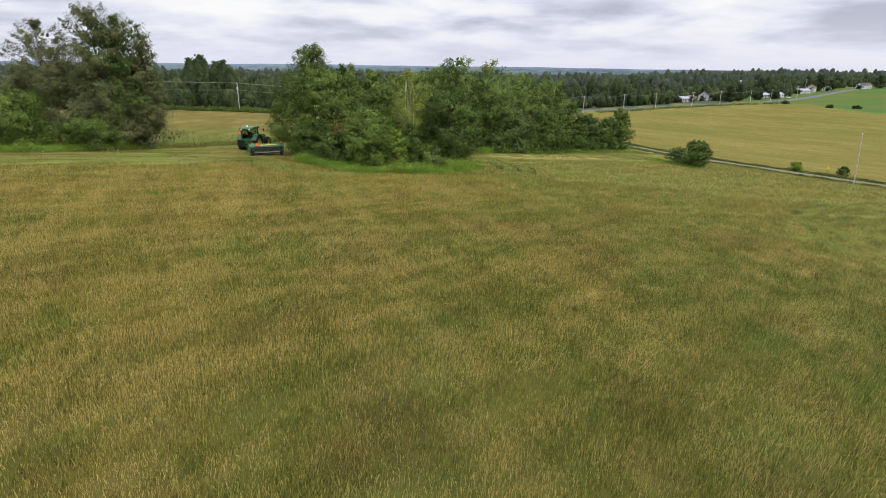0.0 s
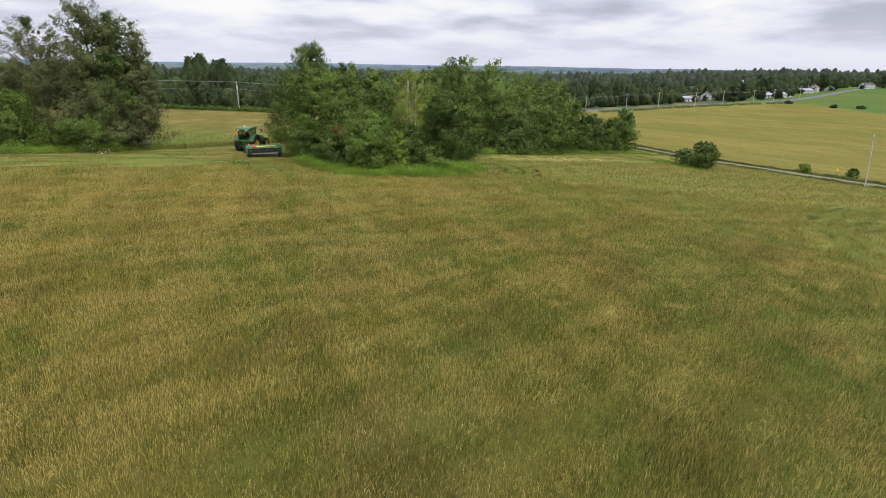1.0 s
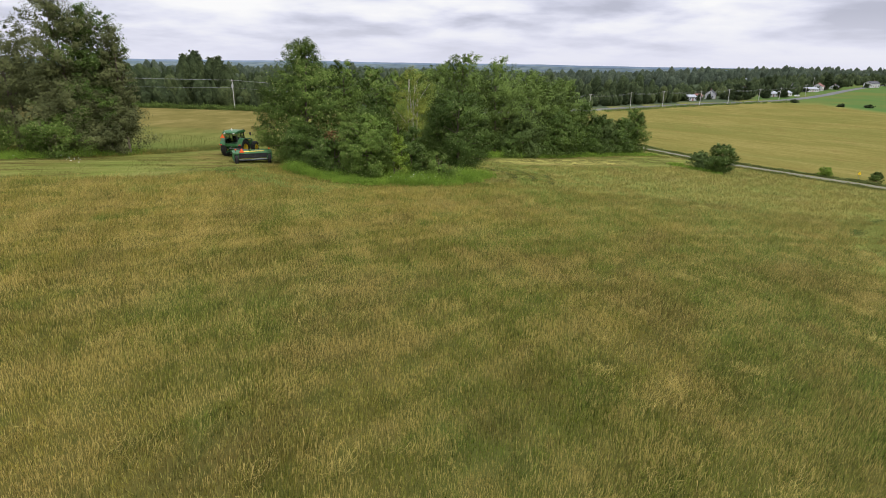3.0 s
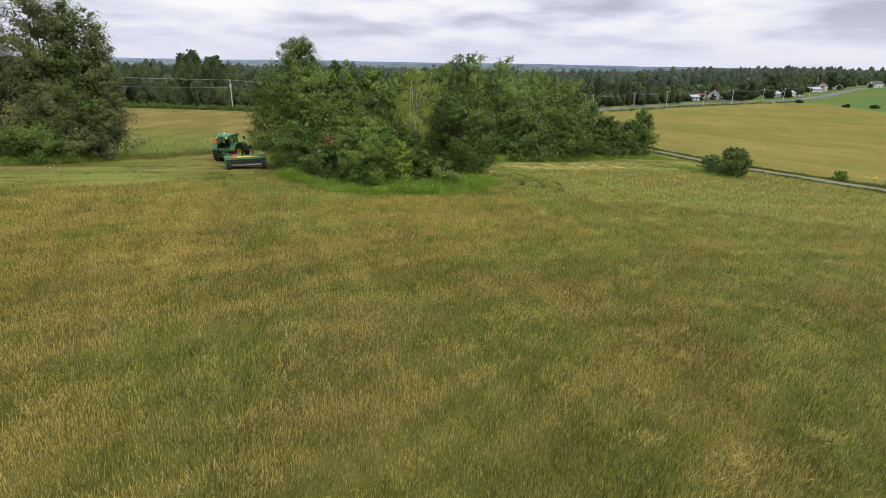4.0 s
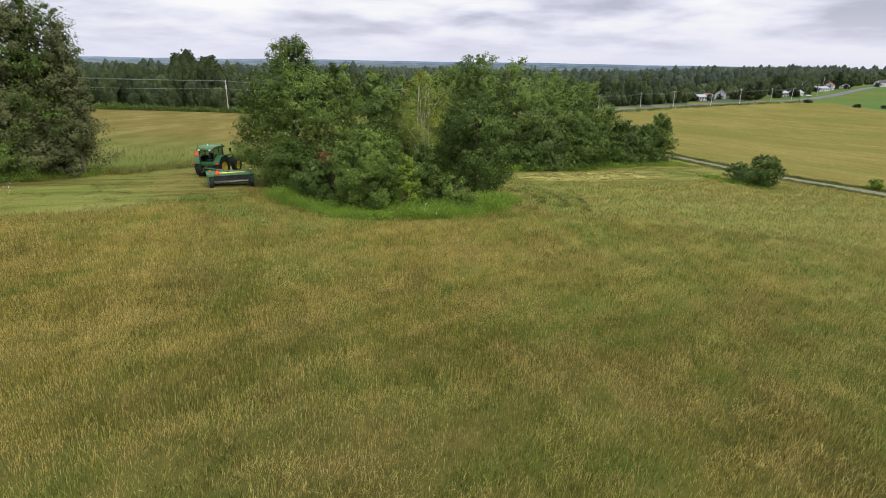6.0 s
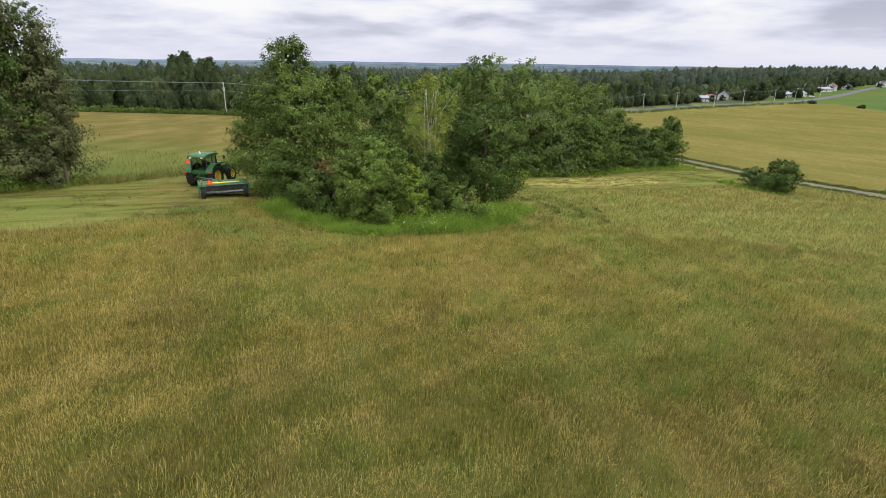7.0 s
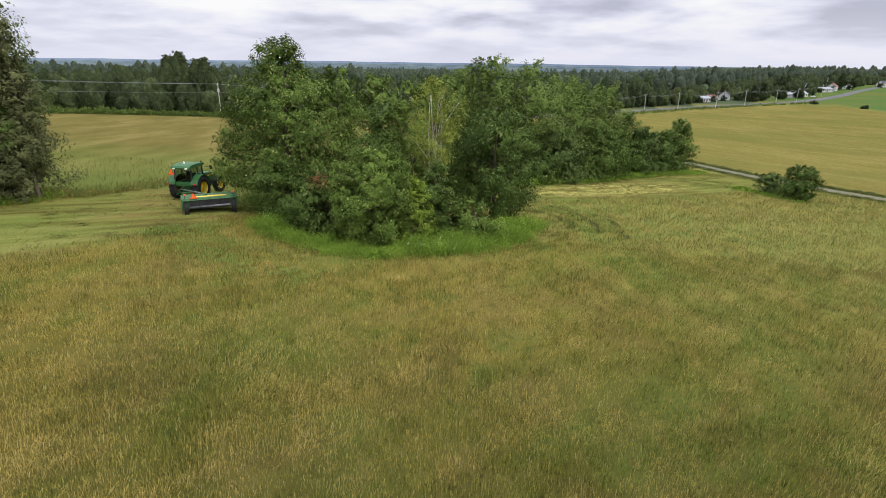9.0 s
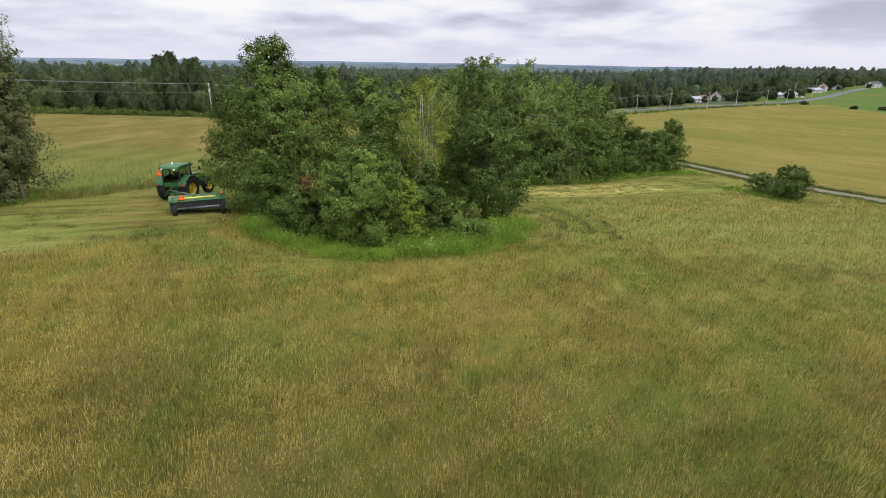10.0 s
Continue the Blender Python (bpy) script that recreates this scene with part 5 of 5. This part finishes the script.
    bm = bmesh.new()
    rod(bm, (-0.66, -0.9, 2.7), (-0.66, -0.9, 3.12), 0.012, sides=6)
    piece("aerial", bm, M_BLACK, T)
    bm = bmesh.new()
    box(bm, (0.48, 0.12, 0.6), (0, 0.15, 1.95), 0.05)
    box(bm, (0.48, 0.46, 0.14), (0, 0.36, 1.66), 0.05)
    piece("seat", bm, M_BLACK, T, "empty black cab seat")
    bm = bmesh.new()
    rod(bm, (0, 0.95, 1.5), (0, 0.70, 1.95), 0.03, sides=8)
    lathe(bm, [(-0.015, 0.19), (0.0, 0.21), (0.015, 0.19)], (0, 0.69, 1.97), "Z", 16)
    piece("steering_wheel", bm, M_BLACK, T)
    smv_triangle(T, -0.82, -0.98, 2.14, 0.44)
    # three-point linkage
    for s in (-1, 1):
        bm = bmesh.new()
        rod(bm, (s * 0.34, -0.35, 0.72), (s * 0.44, -1.25, 0.62), 0.045, sides=8)
        rod(bm, (s * 0.34, -0.30, 1.30), (s * 0.40, -0.95, 0.68), 0.035, sides=8)
        rod(bm, (s * 0.26, -0.30, 1.50), (s * 0.36, -0.75, 1.28), 0.04, sides=8)
        piece("lift_arm", bm, M_GREEN, T)
    bm = bmesh.new()
    rod(bm, (0, -0.35, 1.28), (0, -1.25, 1.10), 0.04, sides=8)
    piece("top_link", bm, M_STEEL, T)
    piece("drawbar", one(box, (0.10, 0.9, 0.06), (0, -0.72, 0.50), 0.01), M_STEEL, T)
    return T


def mower(x, y, turn, hitch):
    """A trailed mower-conditioner, with its wheels over its base; hitch: the drawbar's far end in its own space."""
    T = new("mower")
    T.matrix_basis = pose(x, y, float(height(x, y)), 0, 0, turn)
    tagged(T, "green trailed hay mower with yellow stripe and rubber curtain", "mower")
    for s in (-1, 1):
        wheel(T, s * 1.60, -0.72, 0.46, 0.30, 14, s)
        piece("end_panel", one(slab, [(-0.85, 0.42), (-0.70, 1.18), (0.35, 1.30), (0.95, 0.90), (1.05, 0.28)], s * 1.80, s * 1.90, "X"), M_GREEN, T)
        bm = bmesh.new()
        rod(bm, (s * 1.62, -0.80, 1.15), (s * 1.62, -0.80, 1.48), 0.02, sides=8)
        post = piece("lamp_post", bm, M_BLACK, T)
        piece("lamp", one(box, (0.16, 0.06, 0.12), (s * 1.62, -0.82, 1.52), 0.02), M_ORANGE, post, "amber warning lamp")
    hood = [(-0.78, 1.06), (-0.70, 1.20), (0.30, 1.30), (0.90, 0.92), (0.86, 0.84), (0.26, 1.20), (-0.66, 1.10)]
    piece("hood", one(slab, hood, -1.80, 1.80, "X"), M_GREEN, T)
    piece("top_stripe", one(box, (2.1, 0.22, 0.02), (0.15, -0.42, 1.238), 0.004, Matrix.Rotation(0.10, 4, "X")), M_YELLOW, T, "yellow stripe plate")
    for k in range(5):
        piece("curtain_panel", one(box, (0.545, 0.02, 0.44), (-1.10 + 0.55 * k, -0.74, 0.86), 0.004, Matrix.Rotation(-0.06, 4, "X")), M_CURTAIN, T)
    bm = bmesh.new()
    box(bm, (3.6, 0.55, 0.12), (0, 0.75, 0.16), 0.03)
    rod(bm, (-1.75, 0.25, 0.55), (1.75, 0.25, 0.55), 0.13)
    rod(bm, (-1.75, 0.05, 0.80), (1.75, 0.05, 0.80), 0.13)
    piece("cutter_bar", bm, M_STEEL, T)
    bm = bmesh.new()
    box(bm, (3.5, 0.14, 0.16), (0, -0.55, 0.98), 0.02)
    for s in (-1, 1):
        rod(bm, (s * 1.42, -0.72, 0.46), (s * 1.42, -0.55, 0.98), 0.06, sides=8)
        rod(bm, (s * 1.60, -0.72, 0.46), (s * 1.40, -0.72, 0.46), 0.05, sides=8)
    piece("axle_beam", bm, M_GREEN, T)
    bm = bmesh.new()
    hx, hy, hz = hitch
    knee = (-0.9, 1.6, 1.15)
    rod(bm, (-0.2, -0.2, 1.25), knee, 0.10, sides=10)
    rod(bm, knee, (hx, hy, hz), 0.09, sides=10)
    piece("tongue", bm, M_GREEN, T, "green folding drawbar tongue")
    bm = bmesh.new()
    rod(bm, (-0.45, 0.2, 1.32), (hx, hy, hz + 0.35), 0.05, sides=8)
    piece("drive_shaft", bm, M_STEEL, T)
    smv_triangle(T, -1.05, -0.80, 1.22, 0.42)
    return T


TRACTOR_AT, TRACTOR_TURN = (-25.4, 66.2), -4.0
MOWER_AT, MOWER_TURN = (-22.0, 62.5), 28.0
tractor(*TRACTOR_AT, TRACTOR_TURN)
hook = Matrix.Rotation(radians(-MOWER_TURN), 4, "Z") @ (Matrix.Translation((TRACTOR_AT[0] - MOWER_AT[0], TRACTOR_AT[1] - MOWER_AT[1], 0)) @ Matrix.Rotation(radians(TRACTOR_TURN), 4, "Z") @ Vector((0, -1.2, 0.62)))
mower(*MOWER_AT, MOWER_TURN, tuple(hook))

# ---- poles and cables ----
M_POLE = bark_mat("weathered_pole_wood", (0.54, 0.52, 0.48))
M_POST = bark_mat("bleached_stake_wood", (0.55, 0.50, 0.43))
M_TANK = plain("grey_transformer_tank", (0.55, 0.57, 0.58), 0.5, 0.2)
M_CABLE = plain("grey_cable", (0.28, 0.29, 0.30), 0.6, 0.3)
M_CERAMIC = plain("brown_insulator", (0.20, 0.13, 0.09), 0.3)


def utility_pole(x, y, H, turn, tank=False, lean=(0.0, 0.0)):
    p = new("utility_pole")
    p.matrix_basis = pose(x, y, float(height(x, y)), lean[0], lean[1], turn)
    tagged(p, "grey wooden utility pole with a transformer" if tank else "grey wooden utility pole beside the road", "utility pole", "power line poles")
    bm = bmesh.new()
    rod(bm, (0, 0, -0.6), (0, 0, H), 0.17, 0.11, 10)
    piece("pole", bm, M_POLE, p)
    arm = piece("crossarm", one(box, (1.9, 0.11, 0.13), (0, 0.14, H - 0.45), 0.01), M_POLE, p)
    for s in (-0.85, 0.85):
        bm = bmesh.new()
        lathe(bm, [(0, 0.03), (0.06, 0.07), (0.10, 0.04), (0.16, 0.06), (0.22, 0.02)], (s, 0.14, H - 0.38), "Z", 8)
        piece("insulator", bm, M_CERAMIC, arm)
    if tank:
        bm = bmesh.new()
        lathe(bm, [(0, 0.02), (0, 0.30), (0.9, 0.30), (0.98, 0.2), (0.98, 0.02)], (0.45, -0.1, H - 2.6), "Z", 14)
        piece("transformer", bm, M_TANK, p, "pale grey transformer tank")
    return p


def cable(a, b, sag, r, label):
    """A hanging cable between two heights over places a and b (x, y, height)."""
    p0 = Vector((a[0], a[1], float(height(a[0], a[1])) + a[2]))
    p1 = Vector((b[0], b[1], float(height(b[0], b[1])) + b[2]))
    t = np.linspace(0, 1, 17)
    P = np.array(p0) + (np.array(p1) - np.array(p0)) * t[:, None]
    P[:, 2] -= sag * 4 * t * (1 - t)
    ob = new("power_cable", mesh_of("power_cable", *tube(P, np.full(17, r), 5), M_CABLE, True))
    tagged(ob, label, "power cable", "power cables")


BACK_POLES = [(-160, 128, 9.6), (-79.4, 187.0, 9.9), (-22, 236, 9.6)]
for k, (x, y, H) in enumerate(BACK_POLES):
    utility_pole(x, y, H, 130, k == 1, (0, -1.5) if k == 1 else (0, 0))
for a, b in zip(BACK_POLES, BACK_POLES[1:]):
    for off, drop, sag in ((0.8, 0.25, 0.7), (-0.8, 0.25, 0.9), (0, 2.6, 1.0)):
        cable((a[0] + off * 0.5, a[1] + off * 0.6, a[2] - drop), (b[0] + off * 0.5, b[1] + off * 0.6, b[2] - drop), sag, 0.028, "grey cable strung between the wooden poles")
ROAD_POLES = [(30, 262, 8.6), (57, 286, 8.6), (84.5, 313.5, 8.7), (106.5, 328.5, 9.0), (134, 347, 8.6), (157, 362, 8.8), (184, 380, 8.4), (205, 396, 8.4), (250, 446, 8.6)]
for k, (x, y, H) in enumerate(ROAD_POLES):
    utility_pole(x, y, H, 138, False, ((0, 1.5), (0, -1), (0, 2.5))[k % 3])
for a, b in zip(ROAD_POLES, ROAD_POLES[1:]):
    for off, drop in ((0.7, 0.3), (-0.7, 0.9)):
        cable((a[0] + 0.5 * off, a[1] - 0.5 * off, a[2] - drop), (b[0] + 0.5 * off, b[1] - 0.5 * off, b[2] - drop), 0.8, 0.026, "grey cable strung along the road poles")


def lane_posts():
    s = new("stake")
    s.matrix_basis = pose(65.3, 92.3, float(height(65.3, 92.3)), 2, -6.5, 0)
    tagged(s, "tall bleached leaning pole beside the farm lane", "pole")
    bm = bmesh.new()
    rod(bm, (0, 0, -0.5), (0, 0, 8.4), 0.10, 0.075, 10)
    piece("shaft", bm, M_POST, s)
    piece("cap", one(box, (0.16, 0.16, 0.25), (0, 0, 8.35), 0.02), M_TANK, s, "pale cap")
    m = new("marker_post")
    m.matrix_basis = pose(71.4, 109.2, float(height(71.4, 109.2)), 0, 0, -35)
    tagged(m, "yellow marker sign on a short post by the lane", "marker post")
    bm = bmesh.new()
    rod(bm, (0, 0.03, -0.3), (0, 0.03, 1.25), 0.035, sides=8)
    piece("post", bm, M_STEEL, m)
    piece("sign", one(slab, [(-0.18, 0.7), (0.18, 0.7), (0.24, 0.98), (0, 1.3), (-0.24, 0.98)], -0.02, 0.0, "Y"), plain("yellow_sign", (0.90, 0.60, 0.02), 0.5, dirt=0.1), m, "yellow sign plate")


lane_posts()

# ---- houses along the road ----
M_SIDING = plain("white_siding", (0.50, 0.50, 0.49), 0.6, 0, 0.4, 0.1, 0.6)
M_SIDING_GREY = plain("grey_siding", (0.42, 0.43, 0.45), 0.6, 0, 0.4, 0.15, 0.6)
M_ROOF_DARK = plain("dark_shingle_roof", (0.085, 0.085, 0.095), 0.9, 0, 0.2, 0.3, 1.5)
M_ROOF_PALE = plain("pale_metal_roof", (0.27, 0.29, 0.31), 0.4, 0.3, 0.5, 0.15, 0.8)
M_ROOF_RED = plain("red_brown_roof", (0.22, 0.10, 0.08), 0.8, 0, 0.3, 0.25, 1.0)
M_PANE = plain("dark_window_pane", (0.03, 0.035, 0.045), 0.12, 0, 0.6, 0.1)
M_TRIM = plain("white_trim", (0.80, 0.80, 0.78), 0.5)


def house(x, y, w, d, h, rise, turn, wall, roof, label, windows=3, storeys=1, chimney=True, category="house", wide_door=False):
    """Gabled building: w along its ridge, d deep, h to the eaves."""
    w, d, h, rise = 0.8 * w, 0.8 * d, max(2.4, 0.74 * h), 0.72 * rise
    B = new("house" if category == "house" else category)
    B.matrix_basis = pose(x, y, float(height(x, y)), 0, 0, turn)
    tagged(B, label, category, "houses by the road")
    bm = one(slab, [(-d / 2, -0.6), (d / 2, -0.6), (d / 2, h), (0, h + rise), (-d / 2, h)], -w / 2, w / 2, "X")
    piece("wall", bm, wall, B)
    run = math.hypot(d / 2 + 0.4, rise * (d / 2 + 0.4) / (d / 2))
    slope = math.atan2(rise, d / 2)
    for s in (-1, 1):
        mid = (0, s * (d / 4 + 0.2) , h + rise - (d / 4 + 0.2) * math.tan(slope) + 0.12)
        piece("roof_slope", one(box, (w + 0.8, run, 0.16), mid, 0.02, Matrix.Rotation(-s * slope, 4, "X")), roof, B)
    if chimney:
        piece("chimney", one(box, (0.6, 0.6, 1.6), (w * 0.2, 0.4, h + rise + 0.2), 0.03), M_ROOF_RED, B, "brick chimney")

    def window(cx, cy, cz, ww, wh, end):
        size = (0.06, ww, wh) if end else (ww, 0.06, wh)
        f = piece("window", one(box, size, (cx, cy, cz), 0.01), M_TRIM, B)
        size = (0.09, ww - 0.22, wh - 0.22) if end else (ww - 0.22, 0.09, wh - 0.22)
        piece("pane", one(box, size, (cx, cy, cz), 0.005), M_PANE, f)
    for storey in range(storeys):
        for i in range(windows):
            u = -w / 2 + w * (i + 0.5) / windows
            if not (wide_door and i == 0) and not (storey == 0 and i == windows // 2):
                window(u, -d / 2 - 0.02, 1.5 + 2.6 * storey, 1.1, 1.3, False)
        for s in (-1, 1):
            for v in (-d / 4, d / 4):
                window(s * (w / 2 + 0.02), v, 1.5 + 2.6 * storey, 1.0, 1.3, True)
    if storeys == 1 and rise > 2:
        window(-w / 2 - 0.02, 0, h + rise * 0.35, 0.9, 1.1, True)
    u = -w / 2 + w * (windows // 2 + 0.5) / windows
    door = piece("door", one(box, (1.0, 0.07, 2.1), (u, -d / 2 - 0.02, 1.05), 0.01), M_ROOF_RED, B)
    piece("handle", one(box, (0.08, 0.12, 0.08), (u + 0.35, -d / 2 - 0.05, 1.0), 0.01), M_STEEL, door)
    if wide_door:
        piece("garage_door", one(box, (2.8, 0.07, 2.3), (-w / 2 + 1.9, -d / 2 - 0.02, 1.15), 0.01), M_SIDING_GREY, B)
    return B


house(143, 388, 9, 7, 2.7, 1.8, 28, M_SIDING_GREY, M_ROOF_PALE, "small grey house with a pale metal roof", 3, chimney=False)
house(165, 409, 8, 8, 4.2, 3.6, 62, M_SIDING, M_ROOF_DARK, "white gabled house with a dark roof", 2, 1)
house(153, 402, 7, 6, 2.5, 1.6, 30, M_SIDING_GREY, M_ROOF_RED, "low grey shed with a brown roof", 2, chimney=False, category="shed")
house(213, 466, 12, 8, 5.0, 2.4, 30, M_SIDING, M_ROOF_DARK, "white house half hidden behind trees", 3, 2)
house(219, 436, 12, 7, 2.8, 2.0, 32, M_SIDING_GREY, M_ROOF_PALE, "grey garage with a pale roof", 3, chimney=False, category="garage", wide_door=True)
house(233, 444, 13, 8, 3.0, 2.2, 32, M_SIDING, M_ROOF_PALE, "long white garage with a pale roof", 3, chimney=False, category="garage", wide_door=True)
house(288, 509, 18, 9, 3.2, 2.0, 24, M_SIDING, M_ROOF_PALE, "long low white barn beside the road", 5, chimney=False, category="barn")
house(307, 529, 12, 9, 5.2, 3.2, 50, M_SIDING, M_ROOF_RED, "two-storey white farmhouse with a brown roof", 3, 2)
house(300, 556, 10, 8, 4.6, 2.6, 30, M_SIDING_GREY, M_ROOF_DARK, "grey house among trees behind the barn", 3, 1)
house(341, 562, 9, 7, 3.0, 2.2, 40, M_SIDING, M_ROOF_DARK, "small white house with a dark roof", 3, 1)
house(404, 606, 16, 9, 5.4, 2.8, 20, M_SIDING, M_ROOF_DARK, "wide white two-storey house on the rise", 4, 2)
house(436, 890, 13, 9, 4, 2.4, 20, M_SIDING, M_ROOF_PALE, "far white farm building on the hill", 4, chimney=False, category="barn")
house(360, 960, 11, 9, 4.5, 3.5, 60, M_SIDING, M_ROOF_PALE, "far white barn among the trees", 3, chimney=False, category="barn")
house(344, 965, 9, 9, 4.5, 3.5, 60, M_SIDING, M_ROOF_PALE, "far white barn beside its twin", 3, chimney=False, category="barn")
house(304, 780, 12, 9, 4, 2.6, 30, M_SIDING, M_ROOF_DARK, "far white house in the village", 3, 1)
house(352, 760, 12, 9, 4, 2.6, 10, M_SIDING, M_ROOF_PALE, "far white bungalow in the village", 3, 1)
utility_pole(303, 531, 11.5, 20)


def parked_car(x, y, turn, paint, label):
    """A small hatchback seen from far off."""
    C = new("car")
    C.matrix_basis = pose(x, y, float(height(x, y)) + 0.05, 0, 0, turn)
    tagged(C, label, "car")
    side = [(-2.1, 0.35), (-2.15, 0.85), (-1.3, 0.98), (2.0, 0.98), (2.1, 0.35)]
    body = piece("body", one(slab, side, -0.85, 0.85, "Y", 0.06), paint, C)
    cabin = [(-1.1, 0.98), (-0.5, 1.45), (1.3, 1.45), (1.9, 0.98)]
    piece("cabin", one(slab, cabin, -0.74, 0.74, "Y", 0.05), M_PANE, C, "dark glazed cabin")
    piece("roof", one(box, (1.7, 1.3, 0.05), (0.4, 0, 1.46), 0.02), paint, C)
    for u in (-1.35, 1.3):
        for s in (-1, 1):
            bm = bmesh.new()
            rod(bm, (u, s * 0.72, 0.32), (u, s * 0.90, 0.32), 0.32, sides=16)
            w = piece("wheel", bm, M_TYRE, C)
            bm = bmesh.new()
            rod(bm, (u, s * 0.89, 0.32), (u, s * 0.92, 0.32), 0.20, sides=12)
            piece("rim", bm, M_STEEL, w)


for x, y, H, R in ((137.5, 380, 3.4, 2.6), (149, 389, 4.2, 2.8), (160, 399, 3.6, 2.2), (171, 402, 5.0, 3.2), (209, 424, 4.6, 3.4), (227, 434, 3.4, 2.4), (281, 501, 4.2, 3.0), (299, 518, 4.6, 3.0), (336, 552, 3.8, 2.8), (393, 596, 4.6, 3.6)):
    tree("shrub", x, y, H, R, "bush", M_LEAF_FAR, M_BARK, "dark garden shrub before a village house", "shrub", clumps=30, per=26, size=0.5, girth=0.06, stems=3, limbs=5, group="garden shrubs")
parked_car(239, 437, 30, M_SIDING, "white car parked beside the garages")
for x, y, H, R in ((204.8, 376.4, 2.2, 2.6), (214.6, 345.6, 1.8, 2.4), (226.6, 340, 1.8, 3.0)):
    tree("shrub", x, y, H, R, "bush", M_LEAF_FAR, M_BARK, "low dark shrub at the green field's edge", "shrub", clumps=26, per=30, size=0.4, girth=0.06, stems=3, limbs=5, group="field edge shrubs")
for x, y, w in ((-862, 1250, 16), (-838, 1266, 12), (-812, 1290, 14)):
    house(x, y, w, 10, 4, 2.4, 20, M_SIDING, M_ROOF_PALE, "far white building out on the plain", 3, chimney=False, category="barn")
for x, y, H, R, shape in ((176, 394, 11, 5.5, "broad"), (186, 402, 12, 5, "broad"), (207, 418, 8, 3.8, "broad"), (224, 428, 7, 3.2, "broad"), (320, 540, 15, 4.2, "spire"), (327, 548, 16, 4.4, "spire"),
                          (314, 548, 14, 4.0, "spire"), (352, 574, 10, 4.4, "broad"), (386, 622, 13, 6.5, "broad"), (430, 622, 14, 6.5, "broad"), (440, 614, 12, 6, "broad"), (262, 520, 14, 6.5, "broad"), (248, 500, 13, 6, "broad")):
    tree("tree", x, y, H, R, shape, M_LEAF_FAR, M_BARK, "dark conifer beside the farmhouse" if shape == "spire" else "dark broadleaf tree beside the village houses", clumps=60, per=24, size=0.75,
         girth=0.2, limbs=8, group="village house trees")
